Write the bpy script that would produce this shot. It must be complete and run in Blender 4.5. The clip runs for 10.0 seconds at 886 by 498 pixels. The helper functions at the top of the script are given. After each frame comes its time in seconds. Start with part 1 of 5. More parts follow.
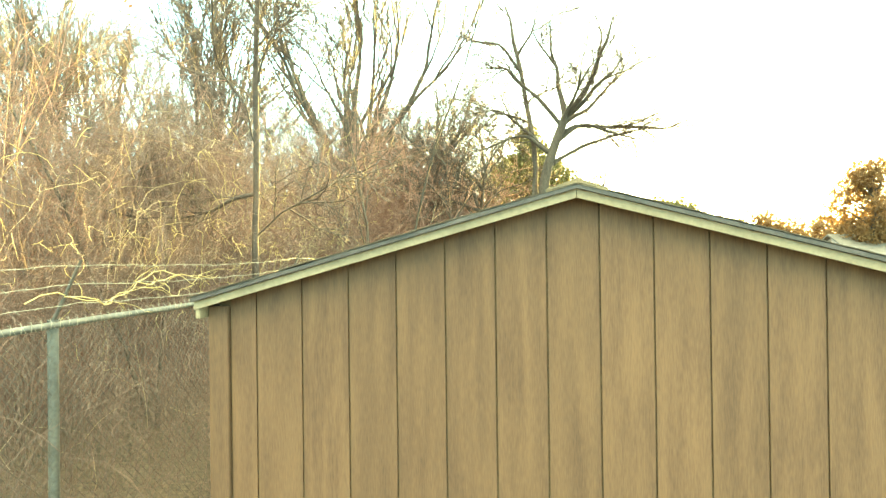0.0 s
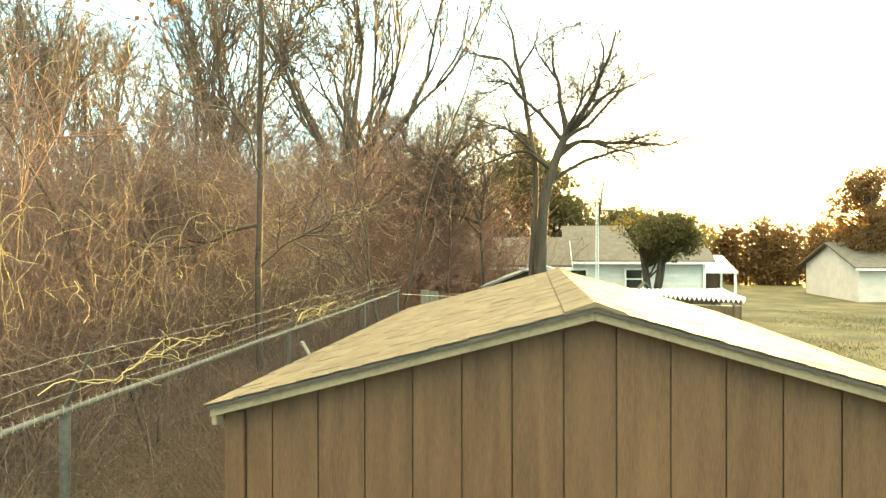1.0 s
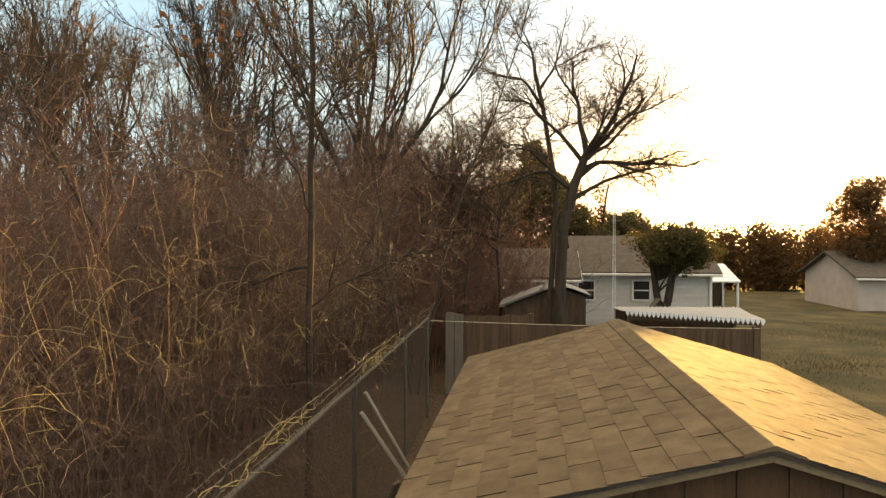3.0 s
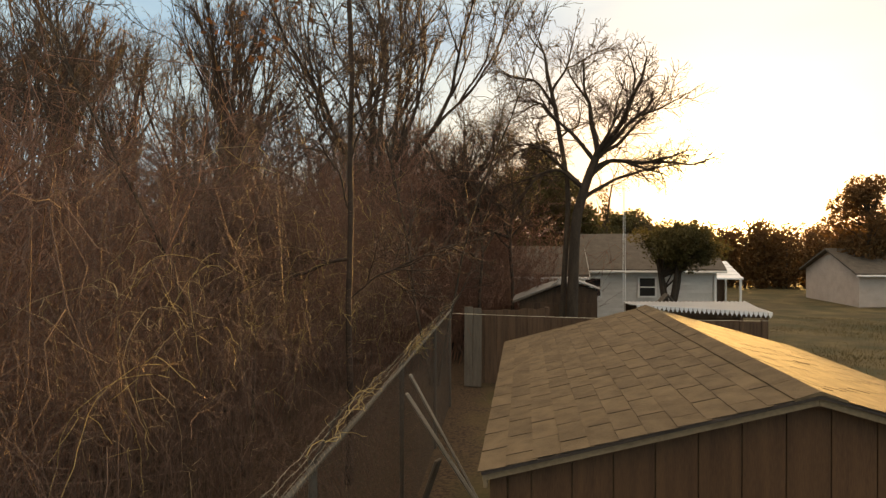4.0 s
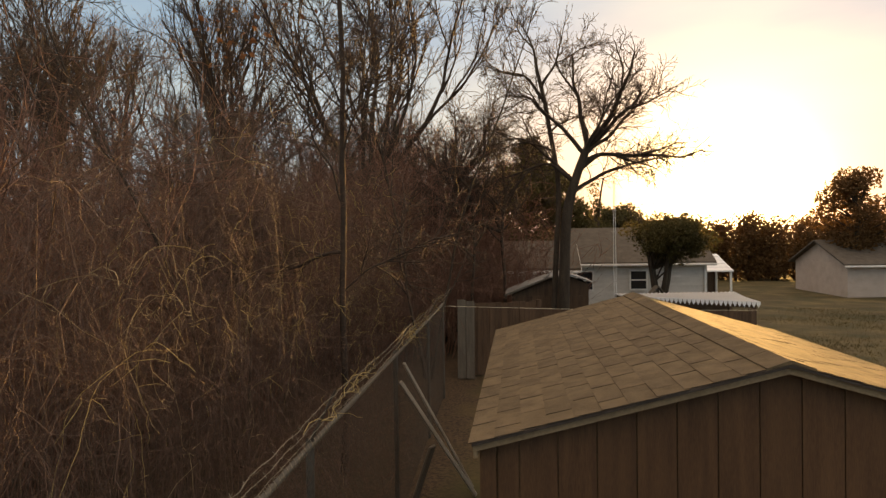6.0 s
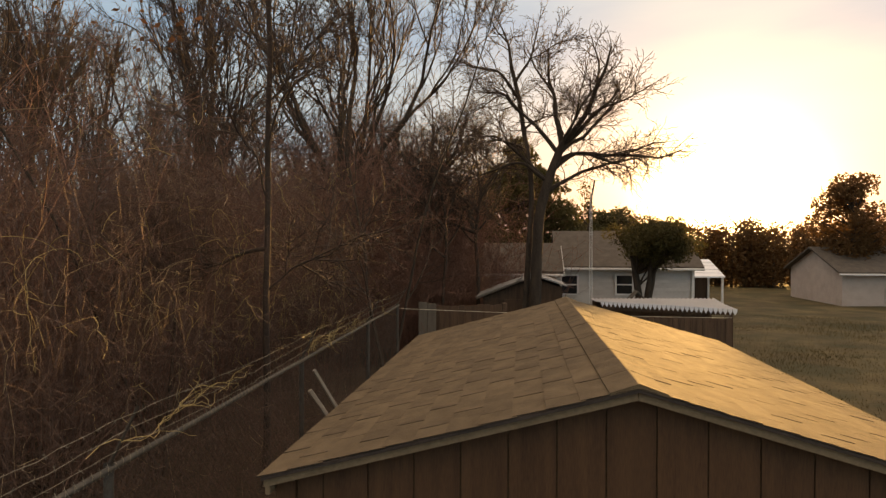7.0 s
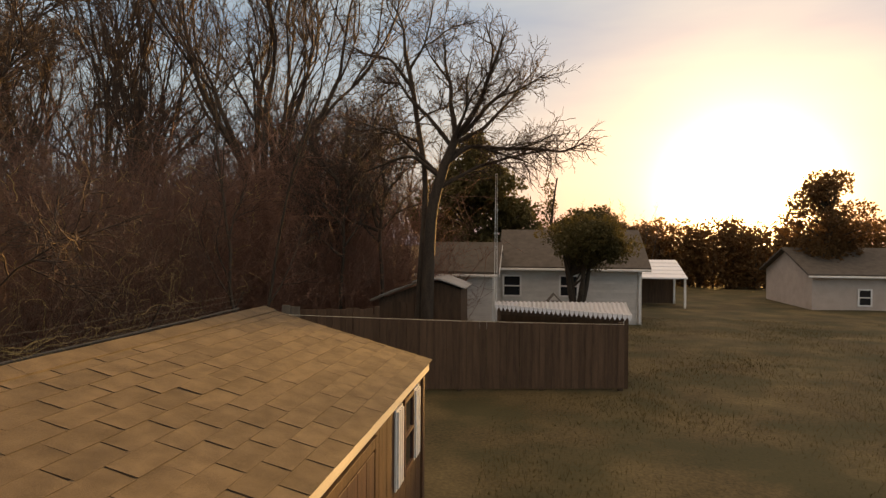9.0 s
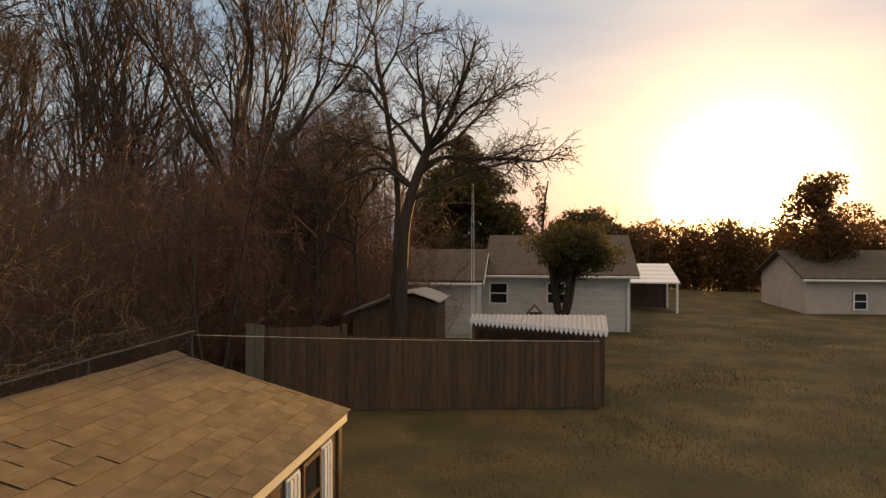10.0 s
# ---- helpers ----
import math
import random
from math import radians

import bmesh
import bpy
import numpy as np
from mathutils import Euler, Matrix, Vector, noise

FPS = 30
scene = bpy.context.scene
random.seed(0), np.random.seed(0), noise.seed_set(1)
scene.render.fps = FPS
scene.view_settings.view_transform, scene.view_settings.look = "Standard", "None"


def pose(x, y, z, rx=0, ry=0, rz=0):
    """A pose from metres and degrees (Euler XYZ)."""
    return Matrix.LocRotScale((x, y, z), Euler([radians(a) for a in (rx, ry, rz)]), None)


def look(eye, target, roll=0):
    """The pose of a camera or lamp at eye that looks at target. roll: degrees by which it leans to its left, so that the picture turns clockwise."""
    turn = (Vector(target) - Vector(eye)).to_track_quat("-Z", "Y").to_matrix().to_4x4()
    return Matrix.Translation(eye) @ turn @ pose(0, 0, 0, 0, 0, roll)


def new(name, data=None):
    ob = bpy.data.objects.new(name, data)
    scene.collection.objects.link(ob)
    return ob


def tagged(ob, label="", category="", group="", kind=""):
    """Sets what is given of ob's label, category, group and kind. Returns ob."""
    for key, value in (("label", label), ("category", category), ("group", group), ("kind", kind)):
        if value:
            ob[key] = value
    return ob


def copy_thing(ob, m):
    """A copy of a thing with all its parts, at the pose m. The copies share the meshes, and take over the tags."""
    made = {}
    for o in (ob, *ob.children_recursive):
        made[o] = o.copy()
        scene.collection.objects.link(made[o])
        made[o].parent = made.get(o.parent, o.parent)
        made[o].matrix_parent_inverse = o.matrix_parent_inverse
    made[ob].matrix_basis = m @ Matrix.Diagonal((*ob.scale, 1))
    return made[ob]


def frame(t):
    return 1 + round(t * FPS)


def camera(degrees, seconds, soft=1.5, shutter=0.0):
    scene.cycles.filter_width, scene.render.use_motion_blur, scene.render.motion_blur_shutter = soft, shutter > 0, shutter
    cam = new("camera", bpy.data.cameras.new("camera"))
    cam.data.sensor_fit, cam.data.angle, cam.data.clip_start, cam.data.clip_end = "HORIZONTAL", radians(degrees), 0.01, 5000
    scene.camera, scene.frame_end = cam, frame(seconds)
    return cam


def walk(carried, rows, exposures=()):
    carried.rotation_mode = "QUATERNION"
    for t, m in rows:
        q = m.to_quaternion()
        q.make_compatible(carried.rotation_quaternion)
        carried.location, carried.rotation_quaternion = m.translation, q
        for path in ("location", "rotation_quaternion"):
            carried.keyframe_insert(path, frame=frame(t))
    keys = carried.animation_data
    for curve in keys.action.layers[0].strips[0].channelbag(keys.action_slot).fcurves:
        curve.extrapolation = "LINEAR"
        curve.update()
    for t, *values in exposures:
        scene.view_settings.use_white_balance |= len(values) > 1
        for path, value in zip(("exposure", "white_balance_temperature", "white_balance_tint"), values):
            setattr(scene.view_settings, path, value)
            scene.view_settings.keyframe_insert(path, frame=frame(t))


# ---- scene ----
cam = camera(71.7, 10.0, soft=1.4)
PATH = [
    (0, (-0.142, -2.354, 2.234), (-0.453, -0.378, 2.246), -0.7),
    (0.5, (-0.2, -2.355, 2.232), (-0.507, -0.378, 2.242), -0.5),
    (1, (-0.222, -2.374, 2.715), (-0.522, -0.397, 2.711), -0.1),
    (1.5, (-0.282, -2.389, 3.268), (-0.575, -0.411, 3.252), 0.2),
    (2, (-0.333, -2.421, 3.365), (-0.619, -0.442, 3.345), 0.3),
    (2.5, (-0.541, -2.424, 3.354), (-0.821, -0.443, 3.334), 0.2),
    (2.7, (-0.743, -2.457, 3.335), (-1.012, -0.476, 3.317), 0.2),
    (3.8, (-1.277, -2.914, 3.195), (-1.55, -0.933, 3.184), -0.1),
    (4, (-1.368, -3.047, 3.19), (-1.631, -1.064, 3.178), -0.1),
    (4.5, (-1.434, -3.271, 3.147), (-1.696, -1.288, 3.139), -0.3),
    (5, (-1.416, -3.328, 3.107), (-1.674, -1.345, 3.1), -0.2),
    (5.2, (-1.389, -3.3, 3.108), (-1.642, -1.316, 3.098), -0.4),
    (6.3, (-1.255, -3.033, 3.111), (-1.496, -1.047, 3.09), -0.8),
    (6.5, (-1.129, -2.833, 3.044), (-1.377, -0.849, 3.038), -0.2),
    (7, (-0.466, -2.515, 3.062), (-0.721, -0.532, 3.048), 0.1),
    (7.5, (0.024, -2.325, 3.084), (-0.239, -0.342, 3.067), 0.1),
    (8, (0.838, -1.902, 3.054), (0.561, 0.079, 3.037), 0.3),
    (8.5, (1.523, -1.581, 3.055), (1.236, 0.399, 3.041), 0.2),
    (9, (2.461, -1.143, 3.097), (2.159, 0.834, 3.077), 0.4),
    (9.5, (2.992, -0.849, 3.121), (2.682, 1.127, 3.099), 0.5),
    (10, (3.083, -0.655, 3.443), (2.772, 1.32, 3.418), 0.0),
]

EXPOSURES = [(0, 6.5, 10000, -34), (0.5, 6.05, 10200, -30), (1, 5.55, 10500, -20), (1.5, 5.0, 10900, -11), (2, 4.55, 11200, -5), (2.5, 4.05, 11200, 1), (2.7, 3.83, 11100, 3), (3.8, 3.2, 10800, 9), (4.5, 2.88, 10700, 11), (6.5, 2.8, 10700, 15), (8, 2.68, 10700, 16.5), (10, 2.57, 10700, 18)]
walk(cam, [(t, look(eye, target, roll)) for t, eye, target, roll in PATH], EXPOSURES)

# ---- world, sun ----
SUN_AZ, SUN_EL = radians(17.5), radians(3.8)
SUN_DIR = Vector((math.sin(SUN_AZ) * math.cos(SUN_EL), math.cos(SUN_AZ) * math.cos(SUN_EL), math.sin(SUN_EL)))
SKY, GLOW = 0.009, 0.5


def make_world():
    w = bpy.data.worlds.new("dusk_sky")
    scene.world = w
    w.use_nodes = True
    nt = w.node_tree
    n, l = nt.nodes, nt.links
    n.clear()
    out = n.new("ShaderNodeOutputWorld")
    sky = n.new("ShaderNodeTexSky")
    sky.sky_type, sky.sun_disc = "NISHITA", False
    sky.sun_elevation, sky.sun_rotation = SUN_EL, SUN_AZ
    sky.air_density, sky.dust_density, sky.ozone_density = 1.2, 2.0, 1.0
    b1 = n.new("ShaderNodeBackground")
    b1.inputs[1].default_value = SKY
    l.new(sky.outputs[0], b1.inputs[0])
    # thin high cloud and the bright haze about the sun
    tc = n.new("ShaderNodeTexCoord")
    dot = n.new("ShaderNodeVectorMath")
    dot.operation = "DOT_PRODUCT"
    dot.inputs[1].default_value = SUN_DIR
    l.new(tc.outputs["Generated"], dot.inputs[0])
    clampn = n.new("ShaderNodeClamp")
    l.new(dot.outputs["Value"], clampn.inputs[0])
    sums = []
    for power, strength, colour in ((9, 0.022, (0.68, 0.96, 1.15)), (50, 0.068, (0.87, 0.94, 1.0)), (120, 0.3, (1.0, 0.88, 0.55)), (380, 5.0, (1.0, 0.82, 0.42))):
        p = n.new("ShaderNodeMath")
        p.operation = "POWER"
        p.inputs[1].default_value = power
        l.new(clampn.outputs[0], p.inputs[0])
        m = n.new("ShaderNodeMath")
        m.operation = "MULTIPLY"
        m.inputs[1].default_value = strength * GLOW
        l.new(p.outputs[0], m.inputs[0])
        b = n.new("ShaderNodeBackground")
        b.inputs[0].default_value = (*colour, 1)
        l.new(m.outputs[0], b.inputs[1])
        sums.append(b)
    noise_map = n.new("ShaderNodeMapping")
    noise_map.inputs["Scale"].default_value = (1.0, 1.0, 5.0)
    l.new(tc.outputs["Generated"], noise_map.inputs[0])
    cl = n.new("ShaderNodeTexNoise")
    cl.inputs["Scale"].default_value, cl.inputs["Detail"].default_value = 2.2, 5
    l.new(noise_map.outputs[0], cl.inputs["Vector"])
    ramp = n.new("ShaderNodeValToRGB")
    ramp.color_ramp.elements[0].position, ramp.color_ramp.elements[0].color = 0.3, (0.074, 0.18, 0.37, 1)
    ramp.color_ramp.elements[1].position, ramp.color_ramp.elements[1].color = 0.75, (0.2, 0.305, 0.43, 1)
    l.new(cl.outputs[0], ramp.inputs[0])
    bc = n.new("ShaderNodeBackground")
    # the cloud is made brighter overhead, above the view, to lift the shaded parts
    split = n.new("ShaderNodeSeparateXYZ")
    l.new(tc.outputs["Generated"], split.inputs[0])
    overhead = n.new("ShaderNodeMapRange")
    overhead.interpolation_type = "SMOOTHSTEP"
    for i, value in enumerate((0.3, 1.0, CLOUD, CLOUD * 1.75)):
        overhead.inputs[i + 1].default_value = value
    l.new(split.outputs[2], overhead.inputs[0])
    l.new(overhead.outputs[0], bc.inputs[1])
    # above the view its blue gives way to dull rose, to warm the shade
    fill_tint = n.new("ShaderNodeMix")
    fill_tint.data_type = "RGBA"
    fill_tint.inputs[7].default_value = (0.3, 0.275, 0.282, 1)
    rise = n.new("ShaderNodeMapRange")
    rise.interpolation_type = "SMOOTHSTEP"
    rise.inputs[1].default_value, rise.inputs[2].default_value = 0.34, 0.75
    l.new(split.outputs[2], rise.inputs[0])
    l.new(rise.outputs[0], fill_tint.inputs["Factor"])
    l.new(ramp.outputs[0], fill_tint.inputs[6])
    l.new(fill_tint.outputs[2], bc.inputs[0])
    last = b1
    for b in sums + [bc]:
        a = n.new("ShaderNodeAddShader")
        l.new(last.outputs[0], a.inputs[0])
        l.new(b.outputs[0], a.inputs[1])
        last = a
    l.new(last.outputs[0], out.inputs[0])


CLOUD = 0.295
make_world()
sun = new("sun", bpy.data.lights.new("sun", "SUN"))
sun.data.energy, sun.data.angle, sun.data.color = 1.28, radians(0.6), (1.0, 0.66, 0.28)
sun.matrix_world = look(SUN_DIR * 60, (0, 0, 0))


# ---- materials ----
def mat(name, dark, light, rough=0.8, scale=6.0, bump=0.3, fine=60.0, stretch=(1, 1, 1), vary=0.0, metal=0.0, translucent=0.0, coord="Object"):
    """A weathered surface: two colours mixed by coarse and fine noise, with relief; vary: brightness change from piece to piece."""
    m = bpy.data.materials.new(name)
    m.use_nodes = True
    nt = m.node_tree
    n, l = nt.nodes, nt.links
    bsdf = n["Principled BSDF"]
    tc = n.new("ShaderNodeTexCoord")
    mp = n.new("ShaderNodeMapping")
    mp.inputs["Scale"].default_value = stretch
    l.new(tc.outputs[coord], mp.inputs[0])
    info = n.new("ShaderNodeObjectInfo")
    shift = n.new("ShaderNodeVectorMath")
    shift.operation = "MULTIPLY_ADD"
    shift.inputs[1].default_value = (17.0, 9.0, 5.0)
    l.new(info.outputs["Random"], shift.inputs[0])
    l.new(mp.outputs[0], shift.inputs[2])
    a = n.new("ShaderNodeTexNoise")
    a.inputs["Scale"].default_value, a.inputs["Detail"].default_value = scale, 5
    b = n.new("ShaderNodeTexNoise")
    b.inputs["Scale"].default_value, b.inputs["Detail"].default_value = fine, 3
    for t in (a, b):
        l.new(shift.outputs[0], t.inputs["Vector"])
    mix = n.new("ShaderNodeMath")
    mix.operation = "MULTIPLY_ADD"
    mix.inputs[1].default_value = 0.45
    l.new(b.outputs[0], mix.inputs[0])
    half = n.new("ShaderNodeMath")
    half.operation = "MULTIPLY"
    half.inputs[1].default_value = 0.55
    l.new(a.outputs[0], half.inputs[0])
    l.new(half.outputs[0], mix.inputs[2])
    ramp = n.new("ShaderNodeValToRGB")
    ramp.color_ramp.elements[0].position, ramp.color_ramp.elements[0].color = 0.33, (*dark, 1)
    ramp.color_ramp.elements[1].position, ramp.color_ramp.elements[1].color = 0.67, (*light, 1)
    l.new(mix.outputs[0], ramp.inputs[0])
    colour = ramp.outputs[0]
    if vary:
        hsv = n.new("ShaderNodeHueSaturation")
        k = n.new("ShaderNodeMath")
        k.operation = "MULTIPLY_ADD"
        k.inputs[1].default_value, k.inputs[2].default_value = 2 * vary, 1 - vary
        l.new(info.outputs["Random"], k.inputs[0])
        l.new(k.outputs[0], hsv.inputs["Value"])
        l.new(colour, hsv.inputs["Color"])
        colour = hsv.outputs[0]
    l.new(colour, bsdf.inputs["Base Color"])
    bsdf.inputs["Roughness"].default_value, bsdf.inputs["Metallic"].default_value = rough, metal
    bsdf.inputs["Specular IOR Level"].default_value = 0.3
    if bump:
        bp = n.new("ShaderNodeBump")
        bp.inputs["Strength"].default_value, bp.inputs["Distance"].default_value = bump, 0.01
        l.new(mix.outputs[0], bp.inputs["Height"])
        l.new(bp.outputs[0], bsdf.inputs["Normal"])
    if translucent:
        tr = n.new("ShaderNodeBsdfTranslucent")
        l.new(colour, tr.inputs[0])
        ms = n.new("ShaderNodeMixShader")
        ms.inputs[0].default_value = translucent
        out = n["Material Output"]
        l.new(bsdf.outputs[0], ms.inputs[1])
        l.new(tr.outputs[0], ms.inputs[2])
        l.new(ms.outputs[0], out.inputs[0])
    return m


def ground_mat():
    """Winter lawn, turning to brown leaf litter under the wood."""
    m = mat("lawn_and_litter", (0.042, 0.032, 0.013), (0.155, 0.116, 0.053), 0.95, 0.7, 0.6, 18.0)
    nt = m.node_tree
    n, l = nt.nodes, nt.links
    bsdf = n["Principled BSDF"]
    lawn = bsdf.inputs["Base Color"].links[0].from_socket
    tc = n.new("ShaderNodeTexCoord")
    sep = n.new("ShaderNodeSeparateXYZ")
    l.new(tc.outputs["Object"], sep.inputs[0])
    wob = n.new("ShaderNodeTexNoise")
    wob.inputs["Scale"].default_value = 0.8
    l.new(tc.outputs["Object"], wob.inputs["Vector"])
    add = n.new("ShaderNodeMath")
    add.operation = "MULTIPLY_ADD"
    add.inputs[1].default_value = 2.0
    l.new(wob.outputs[0], add.inputs[0])
    l.new(sep.outputs[0], add.inputs[2])
    edge = n.new("ShaderNodeMapRange")
    edge.inputs["From Min"].default_value, edge.inputs["From Max"].default_value = -1.5, -0.6
    l.new(add.outputs[0], edge.inputs[0])
    lit = n.new("ShaderNodeTexNoise")
    lit.inputs["Scale"].default_value, lit.inputs["Detail"].default_value = 22, 4
    l.new(tc.outputs["Object"], lit.inputs["Vector"])
    r = n.new("ShaderNodeValToRGB")
    r.color_ramp.elements[0].position, r.color_ramp.elements[0].color = 0.35, (0.03, 0.02, 0.013, 1)
    r.color_ramp.elements[1].position, r.color_ramp.elements[1].color = 0.7, (0.105, 0.07, 0.042, 1)
    l.new(lit.outputs[0], r.inputs[0])
    mx = n.new("ShaderNodeMix")
    mx.data_type = "RGBA"
    l.new(edge.outputs[0], mx.inputs["Factor"])
    l.new(r.outputs[0], mx.inputs[6])
    # greener hollows among the straw-coloured wear
    hollow = n.new("ShaderNodeTexNoise")
    hollow.inputs["Scale"].default_value, hollow.inputs["Detail"].default_value = 0.55, 5
    l.new(tc.outputs["Object"], hollow.inputs["Vector"])
    share = n.new("ShaderNodeMapRange")
    share.inputs[1].default_value, share.inputs[2].default_value, share.inputs[4].default_value = 0.44, 0.6, 0.8
    l.new(hollow.outputs[0], share.inputs[0])
    green = n.new("ShaderNodeMix")
    green.data_type = "RGBA"
    green.inputs[7].default_value = (0.046, 0.044, 0.017, 1)
    l.new(share.outputs[0], green.inputs["Factor"])
    l.new(lawn, green.inputs[6])
    l.new(green.outputs[2], mx.inputs[7])
    l.new(mx.outputs[2], bsdf.inputs["Base Color"])
    return m


M_GROUND = ground_mat()
M_SIDING = mat("stained_plywood_siding", (0.07, 0.034, 0.018), (0.13, 0.066, 0.033), 0.75, 3.0, 0.25, 40.0, (6, 6, 0.6), 0.08)
M_SHEATH = mat("groove_backing", (0.06, 0.036, 0.02), (0.11, 0.068, 0.036), 0.9)
M_RAKE = mat("buff_trim", (0.18, 0.125, 0.075), (0.29, 0.205, 0.125), 0.7, 4.0, 0.2, 50.0, (1, 1, 1), 0.05)
M_DOOR = mat("red_brown_door_stain", (0.07, 0.03, 0.022), (0.13, 0.06, 0.04), 0.7, 3.0, 0.25, 40.0, (6, 6, 0.6), 0.08)
# cream raised towards white, for the sunlight on the right eave board
M_TRIM = mat("weathered_cream_trim", (0.68, 0.6, 0.44), (0.86, 0.78, 0.6), 0.65, 4.0, 0.2, 50.0, (5, 0.6, 5), 0.05)
M_SHINGLE = mat("tan_asphalt_shingle", (0.08, 0.057, 0.034), (0.185, 0.134, 0.08), 0.9, 7.0, 1.0, 240.0, (1, 1, 1), 0.12)
M_EDGE = mat("cut_shingle_edge", (0.05, 0.037, 0.026), (0.09, 0.066, 0.045), 0.9)
M_DRIP = mat("dark_drip_edge", (0.04, 0.03, 0.025), (0.08, 0.06, 0.05), 0.5, 8.0, 0.1)
M_WHITE = mat("chalky_white_paint", (0.62, 0.61, 0.58), (0.82, 0.81, 0.78), 0.55, 3.0, 0.1, 40.0, (1, 1, 1), 0.05)
M_ROOFSHEET = mat("white_corrugated_sheet", (0.76, 0.77, 0.78), (0.88, 0.88, 0.88), 0.95, 2.0, 0.05, 20.0)
M_CLAP = mat("pale_clapboard", (0.5, 0.475, 0.44), (0.67, 0.64, 0.6), 0.6, 2.0, 0.1, 30.0, (1, 1, 1), 0.05)
M_HROOF = mat("grey_brown_roofing", (0.07, 0.06, 0.05), (0.13, 0.11, 0.09), 0.9, 4.0, 0.5, 60.0)
M_FENCE = mat("weathered_fence_board", (0.062, 0.037, 0.024), (0.14, 0.085, 0.053), 0.85, 3.0, 0.35, 45.0, (5, 5, 0.5), 0.15)
M_GREYWOOD = mat("silvered_wood", (0.105, 0.088, 0.07), (0.19, 0.165, 0.135), 0.85, 3.0, 0.3, 45.0, (5, 5, 0.5), 0.1)
M_GALV = mat("galvanised_steel", (0.07, 0.063, 0.055), (0.14, 0.127, 0.108), 0.6, 9.0, 0.1, 60.0, metal=0.4)
# paler copy of the fence wire, for the sun along the fence top
M_KNUCKLE = mat("sunlit_wire", (0.17, 0.148, 0.11), (0.3, 0.26, 0.2), 0.5, 9.0, 0.0, 60.0, metal=0.3)
M_WIRE = mat("rusted_wire", (0.05, 0.04, 0.033), (0.11, 0.085, 0.065), 0.7, 9.0, 0.0, 60.0)
M_BARK = mat("grey_brown_bark", (0.034, 0.025, 0.019), (0.095, 0.07, 0.05), 0.9, 5.0, 0.7, 40.0, (2, 2, 0.5), 0.15)
M_SHRUB = mat("reddish_shrub_twig", (0.13, 0.064, 0.046), (0.28, 0.15, 0.105), 0.8, 1.5, 0.0, 20.0, (1, 1, 1), 0.2)
M_TWIG = mat("twig_bark", (0.042, 0.029, 0.022), (0.1, 0.068, 0.05), 0.85, 5.0, 0.0, 30.0, (1, 1, 1), 0.2)
M_VINE = mat("dry_vine", (0.085, 0.05, 0.038), (0.17, 0.105, 0.078), 0.7, 3.0, 0.0, 20.0, (1, 1, 1), 0.2)
M_POLE = mat("bleached_pole", (0.34, 0.30, 0.24), (0.52, 0.47, 0.40), 0.8, 3.0, 0.3, 45.0, (5, 5, 0.5), 0.1)
# brighter, yellower copy of the dry tendril, for vines the sun catches
M_STRAW = mat("sunlit_dry_tendril", (0.42, 0.31, 0.13), (0.62, 0.48, 0.22), 0.5, 4.0, 0.0, 20.0, translucent=0.25)
M_TENDRIL = mat("dull_dry_tendril", (0.26, 0.19, 0.115), (0.46, 0.36, 0.22), 0.6, 4.0, 0.0, 20.0, translucent=0.25)
M_LEAF = mat("dead_leaf", (0.1, 0.045, 0.024), (0.2, 0.1, 0.052), 0.8, 4.0, 0.0, 20.0, translucent=0.35)
M_NEEDLE = mat("evergreen_foliage", (0.06, 0.052, 0.02), (0.14, 0.118, 0.045), 0.8, 1.2, 0.0, 12.0, (1, 1, 1), 0.1, translucent=0.35)
M_OAK = mat("russet_foliage", (0.09, 0.045, 0.018), (0.20, 0.11, 0.045), 0.8, 1.2, 0.0, 12.0, translucent=0.4)
M_GRASS = mat("grass_blade", (0.055, 0.046, 0.018), (0.17, 0.13, 0.056), 0.8, 0.7, 0.0, 8.0, translucent=0.6)
M_STUCCO = mat("pale_stucco_wall", (0.42, 0.34, 0.29), (0.56, 0.47, 0.41), 0.8, 2.0, 0.2, 30.0)
M_TARP = mat("pale_tarp_roof", (0.22, 0.21, 0.20), (0.40, 0.39, 0.37), 0.6, 2.0, 0.2, 20.0)


def glass_mat():
    m = bpy.data.materials.new("window_glass")
    m.use_nodes = True
    b = m.node_tree.nodes["Principled BSDF"]
    b.inputs["Base Color"].default_value = (0.02, 0.022, 0.025, 1)
    b.inputs["Roughness"].default_value, b.inputs["Specular IOR Level"].default_value = 0.06, 0.6
    return m


M_GLASS = glass_mat()


# ---- building helpers ----
def thing(name, at, label, category, group="", kind="", turn=0.0):
    ob = new(name)
    ob.empty_display_size = 0.2
    ob.matrix_basis = pose(*at, 0, 0, turn)
    return tagged(ob, label, category, group, kind)


def mesh_of(name, bm, material):
    me = bpy.data.meshes.new(name)
    bm.to_mesh(me)
    bm.free()
    me.materials.append(material)
    return me


def put(name, me, parent=None, m=None, label=""):
    ob = new(name, me)
    ob.parent = parent
    if m is not None:
        ob.matrix_basis = m
    return tagged(ob, label)


def part(name, bm, material, parent, label="", m=None):
    return put(name, mesh_of(name, bm, material), parent, m, label)


